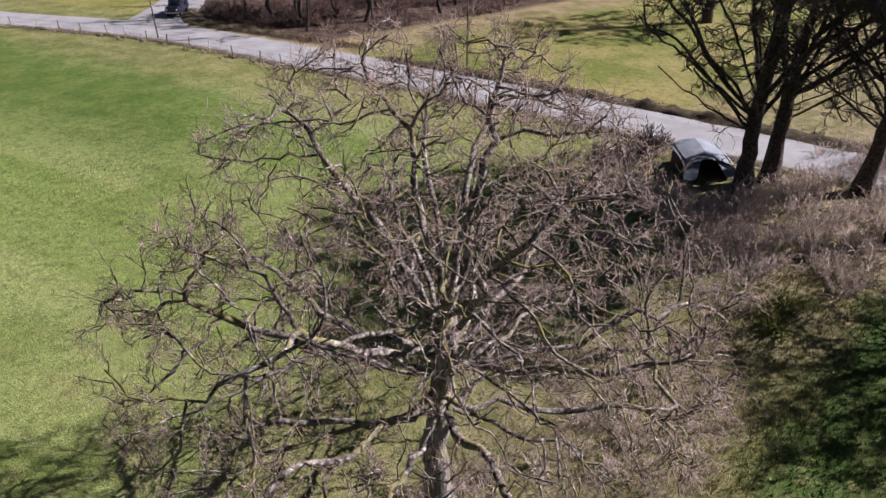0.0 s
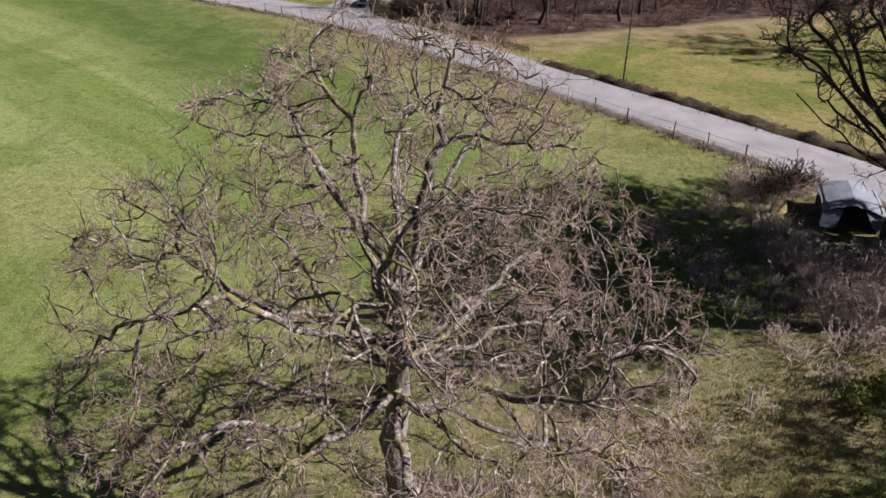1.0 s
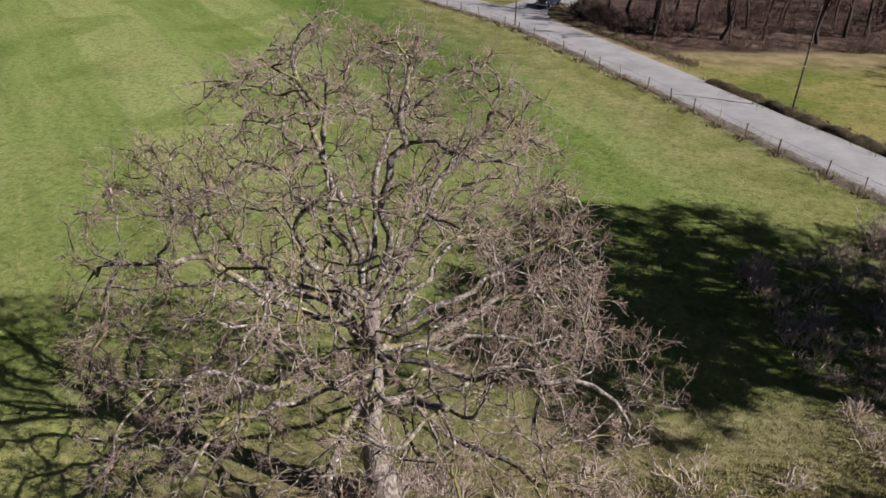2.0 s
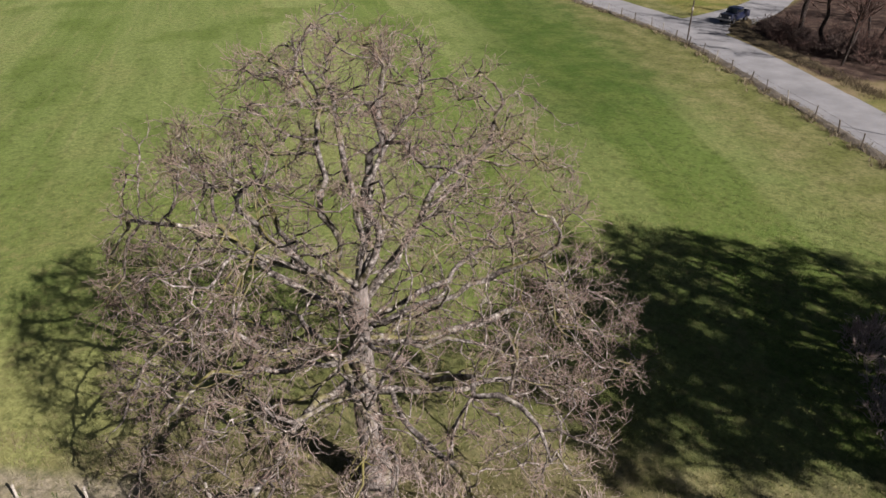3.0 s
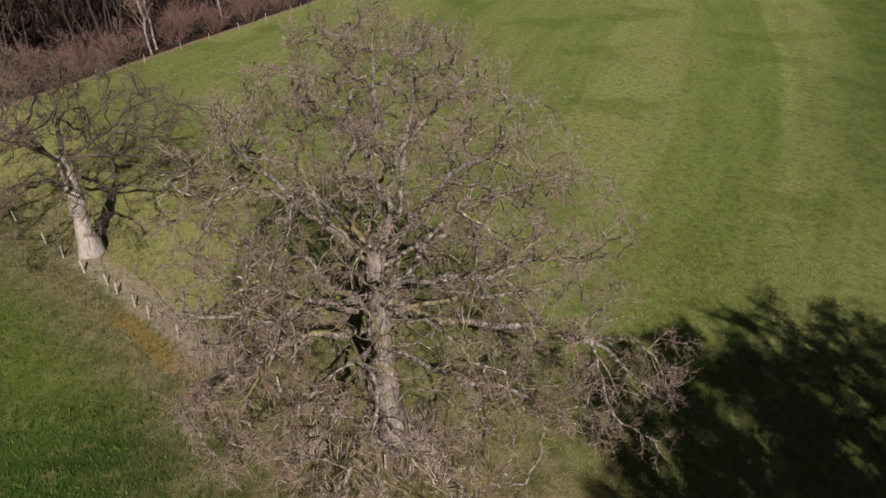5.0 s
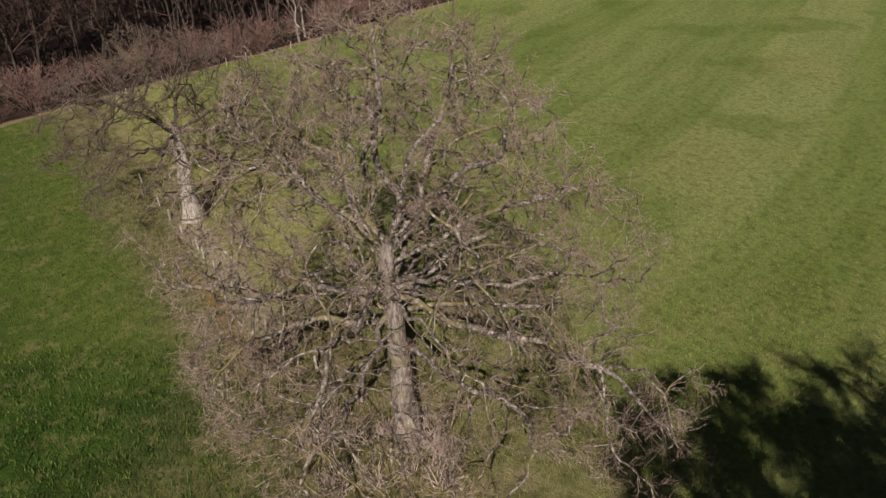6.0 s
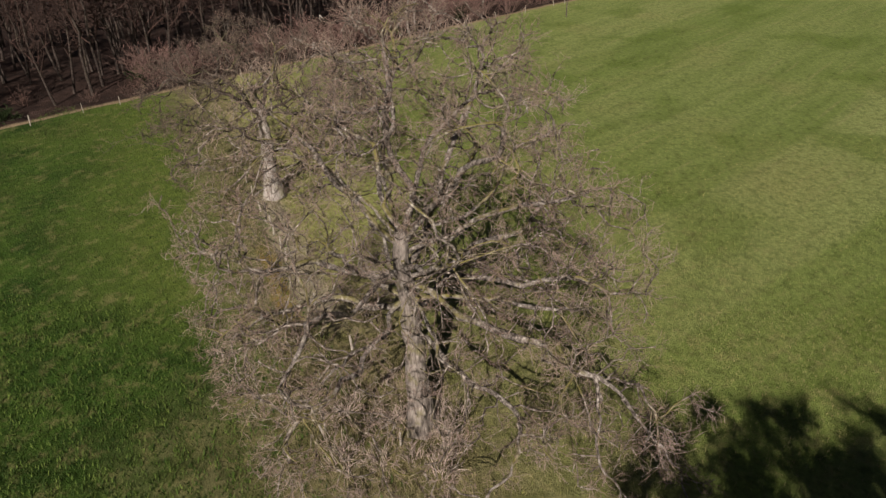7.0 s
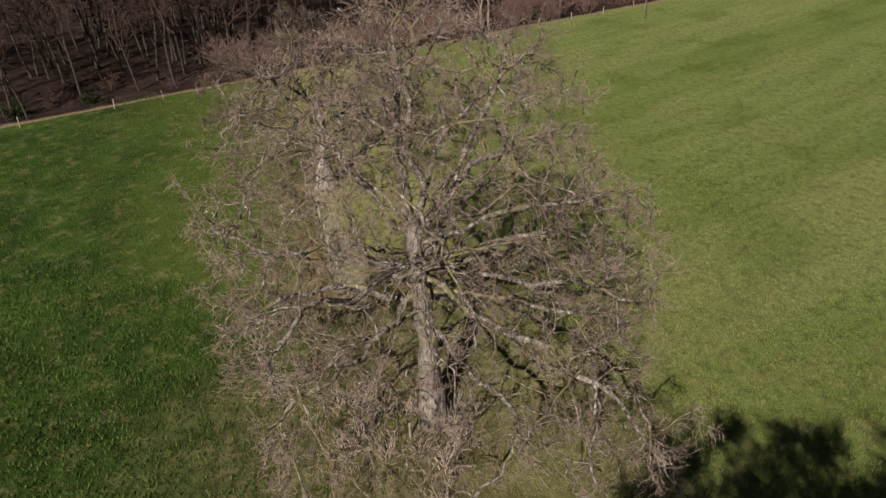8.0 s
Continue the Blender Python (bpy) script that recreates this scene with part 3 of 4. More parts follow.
# A bough that sweeps down to the ground on one side.
OAK_LEADERS.append((9, (2.8, 5.9, 5.8)))
droop_rng = np.random.default_rng(7)
OAK_SWEEP = [(3.3 + 1.3 * a, 6.9 + 1.2 * b, max(1.4, 4.6 + 1.3 * c)) for a, b, c in droop_rng.normal(0, 1, (150, 3)).tolist()]
bare_tree("oak_tree", 11, (0, 0, 0), "large bare oak with pale mossy crooked limbs in rough grass", OAK_TRUNK, [0.56, 0.40, 0.36, 0.33, 0.28, 0.22], OAK_LEADERS,
          crown_targets(2, 3000, (0.0, 0.2), 9.0, OAK_OUTLINE, lambda r: 5.6 - 0.68 * r, (-0.1, 8.0), (-0.06, -0.10), [(2.0, 0.0), (4.0, 0.04), (6.0, 0.18), (9.0, 0.18), (11.0, 0.10)]) + OAK_SWEEP, 3.8, 0.019, 0.455, (4, 4, 3), 0.0046, BARK, BRANCH, TWIG, "", 0.32, 0.6, 0.06, 6.0, 7.5, (0.36, 0.23), TRUNK)

bare_tree("oak_tree", 21, (-18.75, -13.5, 0), "bare oak with a stout pale trunk beside the field fence", [(0, 0, -0.3), (0.1, 0.05, 2.0), (0.0, 0.1, 4.0), (0.1, 0.1, 6.0)],
          [0.72, 0.44, 0.38, 0.28], [(12, (3.0 * math.cos(k * 1.1), 3.0 * math.sin(k * 1.1), 5.6 + 0.5 * k % 3)) for k in range(6)],
          crown_targets(5, 560, (0, 0), 7.8, [(2.2, 5.0), (4, 7.0), (6.5, 7.6), (9, 6.2), (10.4, 3.8), (11.0, 1.0)], lambda r: 6.2 - 0.5 * r, (0.4, 4.0)), 3.6, 0.024, 0.42, (4, 4, 3), 0.0065, BARK_DARK, BARK_DARK, TWIG_DARK, stem=TRUNK_PALE)

TALL_OUTLINE = [(6.5, 6.0), (9, 8.2), (11, 8.8), (12.6, 8.6), (14.0, 7.8), (15.1, 5.4), (15.7, 2.8)]
TALL_STEM = [(0, 0, -0.3), (-0.1, 0, 3), (-0.2, 0.1, 6.2), (0.2, 0.1, 11.5)]
TALL_BOUGHS = [(min(13, 5 + k // 3), ((5.0 - 0.1 * k) * math.cos(k * 2.4), (5.0 - 0.1 * k) * math.sin(k * 2.4) - 1.2, 8.2 + 0.28 * k)) for k in range(22)]
# Wide open limbs that leave the stem low down; the crown closes only above them.
TALL_LIMBS = ([(6, (-8.3, 0.0, 10.8)), (6, (-5.1, -1.5, 6.7)), (7, (-5.6, 1.0, 11.4)), (8, (-3.0, -1.4, 11.0)), (8, (-1.5, 2.0, 13.5)), (9, (2.0, 1.5, 13.0)), (8, (1.0, -5.0, 11.6)), (10, (0.5, 0.0, 14.5)), (7, (-3.5, 4.5, 11.0)), (9, (3.5, -3.0, 12.5)), (7, (-4.4, -5.0, 9.8)), (6, (-7.0, -2.5, 9.2)), (7, (-6.8, 2.5, 10.0)), (6, (-6.2, 1.5, 8.0)), (8, (-4.4, 0.5, 12.2)), (7, (-2.6, -3.5, 10.4)), (7, (-7.6, -1.0, 12.0)), (6, (3.4, 1.0, 8.6))],
              [(7, (4.6, -1.0, 6.9)), (7, (1.6, -0.4, 12.0)), (7, (-2.2, 0.2, 12.2)), (9, (3.5, 2.0, 12.4)), (8, (-1.0, -6.0, 11.2)), (9, (5.0, -3.0, 12.0)), (8, (0.0, 5.0, 12.0)), (10, (-3.0, 3.0, 14.0)), (8, (-4.6, -3.0, 11.5)), (7, (4.0, 2.5, 9.5)), (8, (3.0, -2.0, 11.5)), (7, (-3.4, -1.5, 10.5)), (8, (2.6, -4.0, 9.8)), (6, (5.6, -2.5, 8.4))])
thin = random.Random(5)
tall = []
for seed, x, y, limbs, south in ((31, 23.1, 19.0, TALL_LIMBS[0], -0.4), (33, 25.8, 20.15, TALL_LIMBS[1], -0.8)):
    fill = [p for p in crown_targets(seed, 860, (0.6, south), 9.0, TALL_OUTLINE, lambda r: 6.6 - 0.1 * r, (0, 0)) if p[2] > 11.8 or thin.random() < 0.34]
    tall.append(bare_tree("tall_tree", seed, (x, y, 0), "tall dark bare tree with wide open limbs beside the shed", TALL_STEM, [0.6, 0.43, 0.38, 0.2], limbs, fill, 5.0, 0.038, 0.43, (5, 7, 3), 0.011,
              BARK_TALL, BARK_TALL, TWIG_TALL, "trees by the shed", 0.4, 0.8, 0.05, -1.0, 0.0, (0.5, 0.32), None, 0.12, 11.6))
copy_thing(tall[1], pose(30.5, 17.5, 0, 0, 0, 160)).scale = (0.95, 0.95, 0.95)
# Unseen tree, added only so its high crown shades the ground to the west.
bare_tree("tall_tree", 35, (27.7, 11.7, 0), "unseen very tall dark bare tree, its high dense twiggy crown added for shade", [(0, 0, -0.3), (-0.1, 0, 5), (-0.3, 0.1, 10.2), (-0.2, 0.1, 16.0)], [0.6, 0.44, 0.34, 0.16],
          [(min(13, 9 + k // 3), (4.2 * math.cos(k * 2.4), 4.2 * math.sin(k * 2.4), 13.6 + 0.3 * k)) for k in range(12)],
          crown_targets(35, 560, (-0.4, 0.4), 6.6, [(12.6, 3.5), (14, 5.6), (16.2, 6.6), (17.8, 5.4), (19, 2.6)], lambda r: 12.6, (0, 0)), 9.5, 0.03, 0.45, (5, 8, 3), 0.018,
          BARK_TALL, BARK_TALL, TWIG_TALL, "trees by the shed", 0.4, 0.8, 0.07, -1.0, 0.0, (0.52, 0.32))
# Stands out of view; added to throw the shadow on the lower field.
field_tree = bare_tree("tall_tree", 37, (33.0, 3.0, 0), "dark bare tree added in the field for the shadow it casts", TALL_STEM, [0.5, 0.36, 0.28, 0.14], TALL_BOUGHS,
                       crown_targets(37, 260, (-1.0, 0), 7.4, [(4.0, 3.0), (6, 6.2), (8, 7.2), (10, 6.4), (12, 3.0)], lambda r: 5.0 - 0.25 * r, (0, 0)), 4.0, 0.026, 0.45, (4, 6, 1), 0.022,
                       BARK_TALL, BARK_TALL, TWIG_TALL, "", 0.4, 0.8)
# A larger copy, added to shade the pasture beyond the lane.
copy_thing(field_tree, pose(46.0, 61.0, 0, 0, 0, 200)).scale = (1.25, 1.25, 1.25)


# ---- fences and poles ----
def box(bm, x0, y0, z0, x1, y1, z1):
    m = Matrix.Translation(((x0 + x1) / 2, (y0 + y1) / 2, (z0 + z1) / 2)) @ Matrix.Diagonal((x1 - x0, y1 - y0, z1 - z0, 1))
    bmesh.ops.create_cube(bm, size=1, matrix=m)


def post_mesh(rng, h, r, material):
    bm = bmesh.new()
    bmesh.ops.create_cone(bm, cap_ends=True, segments=8, radius1=r, radius2=r * 0.88, depth=h + 0.3, matrix=Matrix.Translation((0, 0, h / 2 - 0.15)))
    for v in bm.verts:
        v.co.x += rng.normal(0, r * 0.08)
        v.co.y += rng.normal(0, r * 0.08)
        if v.co.z > h * 0.9:
            v.co.z += 0.5 * v.co.x
    me = bpy.data.meshes.new("post")
    bm.to_mesh(me)
    bm.free()
    me.materials.append(material)
    return me


def fence(name, spots, h, r, wires, label, seed, wire_r=0.006, woods=(POST, POST, POST, POST)):
    rng = np.random.default_rng(seed)
    ob = thing(name, pose(spots[0][0], spots[0][1], 0), label, "fence")
    inv = ob.matrix_basis.inverted()
    meshes = [post_mesh(rng, h * rng.uniform(0.88, 1.08), r * rng.uniform(0.85, 1.15), m) for m in woods]
    tops = []
    for k, (x, y) in enumerate(spots):
        p = part("post", meshes[k % 4], woods[k % 4], ob)
        lean = (rng.normal(0, 4), rng.normal(0, 4))
        p.matrix_basis = inv @ pose(x, y, height(x, y), lean[0], lean[1], rng.uniform(0, 360))
        tops.append((x, y, height(x, y)))
    for f in wires:
        P = []
        for a, b in zip(tops[:-1], tops[1:]):
            for u in (0, 0.5):
                q = np.array(a) + (np.array(b) - np.array(a)) * u
                q[2] += h * f - (0.03 if u else 0)
                P.append(q)
        P.append(np.array(tops[-1]) + (0, 0, h * f))
        P = np.array(P) - np.array([spots[0][0], spots[0][1], 0])
        part("wire", mesh_of("wire", *tubes(P[None], np.full((1, len(P)), wire_r), 4)), WIRE, ob, "thin wire strand")
    return ob


def line_spots(points, step, seed, jitter=0.15):
    rng = np.random.default_rng(seed)
    P = np.array(points, float)
    t = np.concatenate([[0], np.cumsum(np.linalg.norm(np.diff(P, axis=0), axis=1))])
    s = np.arange(0, t[-1], step)
    s = s + rng.uniform(-jitter, jitter, len(s)) * step
    return [(float(np.interp(a, t, P[:, 0])), float(np.interp(a, t, P[:, 1]))) for a in s]


ROADSIDE = line_spots([(-61.2, 92.3), (-37.7, 79.4), (-23.8, 71.6), (-16.4, 65.5), (-4.3, 54.0), (2.6, 47.7), (9.5, 40.1), (18.2, 31.8), (22.6, 27.2)], 3.3, 1)
fence("roadside_fence", ROADSIDE, 1.15, 0.06, (0.55, 0.92),
      "weathered timber posts with thin wire along the lane", 1, 0.008, (POST_DARK, POST_DARK, POST, POST_DARK))
fence("field_fence", [(-24.2, -18.6), (-20.6, -16.2), (-18.6, -14.9), (-16.6, -13.5), (-14.9, -12.1), (-13.8, -11.5), (-12.4, -10.5), (-11.2, -9.75), (-10.8, -9.2), (-9.2, -8.3), (-7.3, -6.8), (-4.3, -4.0), (0.9, -0.6), (5.0, 1.7), (8.8, 4.0), (12.4, 6.3), (15.8, 8.8), (19.2, 11.0)], 0.74, 0.052, (0.9,),
      "old timber field fence posts in dead grass", 2)
fence("woodland_fence", line_spots([(-20.0, -46.5), (-38.3, -32.2), (-65.0, -11.2), (-86.0, 5.0), (-105.0, 19.6)], 5.2, 3, 0.4), 0.92, 0.042, (0.9,),
      "pale timber posts along the edge of the wood", 3)


def pole(where, h, label):
    bm = bmesh.new()
    bmesh.ops.create_cone(bm, cap_ends=True, segments=10, radius1=0.09, radius2=0.06, depth=h + 0.4, matrix=Matrix.Translation((0, 0, h / 2 - 0.2)))
    ob = thing("utility_pole", pose(*where, 0, 0, 0), label, "pole", "utility poles")
    shaft = part("shaft", bm, BARK_DARK, ob)
    if h > 5:
        bm = bmesh.new()
        bmesh.ops.create_cone(bm, cap_ends=True, segments=10, radius1=0.1, radius2=0.1, depth=0.22, matrix=Matrix.Translation((0, 0, 3.5)))
        box(bm, -0.09, -0.2, 3.3, 0.09, -0.07, 3.62)
        part("junction_box", bm, POST, shaft, "small pale junction box")
    return ob


pole((-17.6, 68.2, 0), 8.0, "slim weathered wooden pole beside the lane")
pole((13.1, 48.6, 0), 8.2, "slim weathered wooden pole on the grassy bank")
pole((-75.6, 4.5, 0), 3.2, "dark wooden post at the wood's edge")


# ---- shed ----
def metal_sheet():
    n = Nodes("pale_blue_grey_sheet")
    p = n.coords()
    col = n.ramp(n.noise(1.2, 5, 0.6, p), (0.3, (0.135, 0.158, 0.187)), (0.7, (0.195, 0.218, 0.25)))
    return n.done(col, 0.8, 0.2, 0.0)


def plank_wood():
    n = Nodes("dark_plank_wood")
    p = n.coords()
    col = n.ramp(n.noise(4, 6, 0.7, p), (0.3, (0.03, 0.022, 0.018)), (0.7, (0.1, 0.075, 0.055)))
    return n.done(col, 0.85, 0.15)


SHEET, PLANK = metal_sheet(), plank_wood()


def shed(m):
    ob = thing("field_shed", m, "small dark timber shed under a slack pale blue-grey sheet", "shed")
    w, l, e, rz = 1.6, 1.8, 1.3, 1.66
    for name, (x0, y0, x1, y1) in (("side_wall", (-w + 0.2, -l + 0.3, -w + 0.26, l - 0.3)), ("side_wall", (w - 0.26, -l + 0.3, w - 0.2, l - 0.3)), ("back_wall", (-w + 0.26, l - 0.36, w - 0.26, l - 0.3))):
        bm = bmesh.new()
        box(bm, x0, y0, 0, x1, y1, e)
        part(name, bm, PLANK, ob)
    for x in (-w + 0.3, w - 0.3):
        bm = bmesh.new()
        box(bm, x - 0.06, -l + 0.1, 0, x + 0.06, -l + 0.22, e)
        part("front_post", bm, PLANK, ob)
    # the roof is a slack sheet laid over a low ridge, with a torn flap hanging at each front corner
    def slack(x, y):
        return rz - (rz - e + 0.1) * (abs(x) / w) ** 1.25 + 0.05 * noise.noise(Vector((x * 1.3, y * 1.3, 4.0))) - 0.05 * (abs(y) / l) ** 3

    def cloth(name, corner_a, corner_b, corner_c, corner_d, fall, label=""):
        bm = bmesh.new()
        n = 11
        grid = []
        for i in range(n):
            for k in range(n):
                u, v = i / (n - 1), k / (n - 1)
                p = (Vector(corner_a) * (1 - u) + Vector(corner_b) * u) * (1 - v) + (Vector(corner_d) * (1 - u) + Vector(corner_c) * u) * v
                x, y = p.x + 0.10 * noise.noise(Vector((p.y * 2, i, 1.0))) * (i in (0, n - 1)), p.y + 0.16 * noise.noise(Vector((p.x * 2, k, 9.0))) * (k in (0, n - 1))
                z = slack(x, y) if fall is None else p.z + fall * noise.noise(Vector((x * 2, y * 2, p.z * 2)))
                grid.append(bm.verts.new((x, y, z)))
        for i in range(n - 1):
            for k in range(n - 1):
                bm.faces.new([grid[i * n + k], grid[(i + 1) * n + k], grid[(i + 1) * n + k + 1], grid[i * n + k + 1]])
        bmesh.ops.recalc_face_normals(bm, faces=bm.faces)
        bmesh.ops.solidify(bm, geom=list(bm.faces), thickness=0.015)
        return part(name, bm, SHEET, ob, label)

    cloth("roof_sheet", (-w, -l, 0), (w, -l, 0), (w, l, 0), (-w, l, 0), None)
    low = slack(w, l) - 0.02
    cloth("hanging_flap", (-w, -l + 0.1, low), (-0.55, -l + 0.1, low + 0.2), (-0.9, -l - 0.75, 0.55), (-w - 0.1, -l - 0.8, 0.4), 0.06, "torn pale sheet hanging to the ground")
    cloth("hanging_flap", (0.5, -l + 0.1, low + 0.22), (w, -l + 0.1, low), (w + 0.15, -l - 0.5, 0.75), (w - 0.6, -l - 0.6, 0.6), 0.06, "torn pale sheet hanging to the ground")
    return ob


shed(pose(22.4, 22.8, 0, 0, 0, -14))


# ---- parked vehicle ----
def paint(name, color, rough):
    n = Nodes(name)
    dust = n.mask(n.noise(3, 4, 0.6, n.coords()), 0.45, 0.75)
    return n.done(n.mix(n.math("MULTIPLY", dust, 0.3), color, (0.2, 0.18, 0.15)), rough, 0.5)


def bevelled(bm, width):
    bmesh.ops.bevel(bm, geom=list(bm.edges), offset=width, segments=2, affect="EDGES", profile=0.7)
    return bm


def vehicle(m):
    ob = thing("pickup_truck", m, "dark blue pickup truck parked on the side lane", "truck")
    blue = paint("dark_blue_paint", (0.006, 0.011, 0.036), 0.35)
    rubber = paint("tyre_rubber", (0.02, 0.02, 0.02), 0.8)
    glass = Nodes("dark_glass").done((0.02, 0.025, 0.03), 0.08, 0.6)
    steel = Nodes("dull_steel").done((0.35, 0.35, 0.36), 0.4, 0.5, 0.8)
    lamp = Nodes("lamp_glass").done((0.75, 0.75, 0.72), 0.15, 0.5)
    bm = bmesh.new()
    box(bm, -2.2, -0.86, 0.5, 2.25, 0.86, 1.02)
    body = part("body", bevelled(bm, 0.06), blue, ob)
    bm = bmesh.new()
    box(bm, 0.95, -0.78, 1.0, 2.2, 0.78, 1.22)
    part("bonnet", bevelled(bm, 0.06), blue, ob)
    bm = bmesh.new()
    box(bm, -0.75, -0.8, 1.0, 1.0, 0.8, 1.82)
    for v in bm.verts:
        if v.co.z > 1.5:
            v.co.x = 0.62 if v.co.x > 0 else -0.68
            v.co.y *= 0.9
    part("cab", bevelled(bm, 0.07), blue, ob)
    for y in (-1, 1):
        bm = bmesh.new()
        box(bm, -0.55, y * 0.79 - 0.02, 1.28, 0.66, y * 0.79 + 0.02, 1.66)
        part("side_window", bm, glass, ob)
        bm = bmesh.new()
        box(bm, -2.15, y * 0.8 - 0.05, 1.0, -0.8, y * 0.8 + 0.05, 1.3)
        part("bed_side", bm, blue, ob)
    bm = bmesh.new()
    box(bm, 0.80, -0.68, 1.26, 0.90, 0.68, 1.70)
    for v in bm.verts:
        v.co.x += -0.22 if v.co.z > 1.5 else 0.08
    part("windscreen", bm, glass, ob)
    bm = bmesh.new()
    box(bm, -2.2, -0.8, 1.0, -2.1, 0.8, 1.3)
    part("tailgate", bm, blue, ob)
    for x in (2.3, -2.28):
        bm = bmesh.new()
        box(bm, x - 0.06, -0.84, 0.48, x + 0.06, 0.84, 0.66)
        part("bumper", bevelled(bm, 0.03), steel, ob)
    for y in (-0.62, 0.62):
        bm = bmesh.new()
        bmesh.ops.create_cone(bm, cap_ends=True, segments=14, radius1=0.13, radius2=0.11, depth=0.08, matrix=pose(2.24, y, 0.9, 0, 90, 0))
        part("headlight", bm, lamp, ob)
    for x in (-1.35, 1.45):
        for y in (-0.78, 0.78):
            bm = bmesh.new()
            bmesh.ops.create_cone(bm, cap_ends=True, segments=20, radius1=0.38, radius2=0.38, depth=0.24, matrix=pose(x, y, 0.38, 90, 0, 0))
            tyre = part("wheel", bevelled(bm, 0.03), rubber, ob)
            bm = bmesh.new()
            bmesh.ops.create_cone(bm, cap_ends=True, segments=14, radius1=0.2, radius2=0.18, depth=0.27, matrix=pose(x, y, 0.38, 90, 0, 0))
            part("rim", bm, steel, tyre)
    return ob


vehicle(pose(-16.75, 80.5, 0.1, 0, 0, -100))


# ---- scrub and bushes ----
def bush_mesh(seed, stems, tall, spread, twig_r, sub=(5, 4)):
    rng = np.random.default_rng(seed)
    a = rng.uniform(0, 2 * np.pi, stems)
    base = np.stack([np.cos(a), np.sin(a), 0 * a], 1) * (spread * 0.25 * rng.random(stems))[:, None]
    d = np.stack([np.cos(a), np.sin(a), 0 * a], 1) * rng.uniform(0.1, 0.9, stems)[:, None] + np.array([0, 0, 1.0])
    d /= np.linalg.norm(d, axis=1, keepdims=True)
    L = tall * rng.uniform(0.55, 1.05, stems)
    pts = [base - np.array([0, 0, 0.1])]
    for k in range(5):
        d = d + rng.normal(0, 0.16, d.shape) - np.array([0, 0, 0.05 * k])
        d /= np.linalg.norm(d, axis=1, keepdims=True)
        pts.append(pts[-1] + d * (L / 5)[:, None])
    P = np.stack(pts, 1)
    R = np.linspace(0.022, 0.006, 6)[None] * np.ones((stems, 1))
    P2, R2 = grow(rng, P, R, sub[0], (0.2, 1), 0.45, 0.6, 0.2, 0.05, 4, twig_r, 0.6)
    P3, R3 = grow(rng, P2, R2, sub[1], (0.2, 1), 0.5, 0.6, 0.2, 0.05, 2, twig_r, 0.6)
    return mesh_of("bush", *joined(tubes(P, R, 4), tubes(P2, R2, 3), tubes(P3, R3, 3)))


def brush(name, label, spots, meshes, material, sizes, seed):
    """Far scrub that nobody could count, as one mesh."""
    rng = np.random.default_rng(seed)
    data = []
    for me in meshes:
        v, f = np.empty(len(me.vertices) * 3), np.empty(len(me.polygons) * 4, int)
        me.vertices.foreach_get("co", v)
        me.loops.foreach_get("vertex_index", f)
        data.append((v.reshape(-1, 3), f.reshape(-1, 4)))
    pieces = []
    for k, (x, y) in enumerate(spots):
        v, f = data[k % len(data)]
        a, s = rng.uniform(0, 6.28), rng.uniform(*sizes)
        c, d = math.cos(a) * s, math.sin(a) * s
        pieces.append((np.stack([v[:, 0] * c - v[:, 1] * d + x, v[:, 0] * d + v[:, 1] * c + y, v[:, 2] * s + height(x, y) - 0.03], 1), f))
    me = mesh_of(name, *joined(*pieces))
    me.materials.append(material)
    tagged(new(name, me), label, "scrub", kind="stuff")


def bushes(name, label, group, spots, meshes, material, sizes, seed):
    rng = np.random.default_rng(seed)
    for me in meshes:
        me.materials.append(material)
    for k, (x, y) in enumerate(spots):
        ob = new(name, meshes[k % len(meshes)])
        s = rng.uniform(*sizes)
        ob.matrix_basis = Matrix.Translation((x, y, height(x, y) - 0.03)) @ Matrix.Rotation(rng.uniform(0, 6.28), 4, "Z") @ Matrix.Diagonal((s, s, s * rng.uniform(0.85, 1.15), 1))
        tagged(ob, label, "bush", group)


def scatter(seed, count, test, box_):
    rng = np.random.default_rng(seed)
    out = []
    while len(out) < count:
        x, y = rng.uniform(box_[0], box_[2]), rng.uniform(box_[1], box_[3])
        if test(x, y):
            out.append((x, y))
    return out


def past_lane(x, y):
    """How far a spot lies beyond the lane's middle line."""
    return (y - np.interp(x, [p[0] for p in ROAD], [p[1] for p in ROAD])) * 0.72


def hedge_d(x, y):
    return (y - HEDGE_K * x - HEDGE_C) * 0.835


bushes("thorn_bush", "low greyish bare thorn scrub along the field boundary", "scrub by the oak",
       scatter(3, 125, lambda x, y: (x > 14 or random.random() < 0.45) and (-0.6 if x < 21 else -4.0) < hedge_d(x, y) < (1.8 if x < 14 else 3.6) and x > 8.5, (7, 0, 38, 24)),
       [bush_mesh(50 + k, 13, 1.5, 2.2, 0.012, (4, 2)) for k in range(4)], TWIG_SCRUB, (0.6, 1.2), 4)
bushes("thorn_bush", "pinkish bare thorn scrub round the shed", "scrub by the shed",
       scatter(43, 48, lambda x, y: 3.0 < hedge_d(x, y) < 15 and x > 17 and past_lane(x, y) < -5.5 and math.hypot(x - 22.2, y - 22.0) > 3.5 and math.hypot(x - 18.8, y - 22.85) > 1.2 and y < 32 - 0.2 * x, (17, 8, 31, 30)),
       [bush_mesh(54 + k, 15, 1.5, 2.2, 0.011, (4, 2)) for k in range(3)], TWIG_SCRUB, (0.6, 1.25), 44)
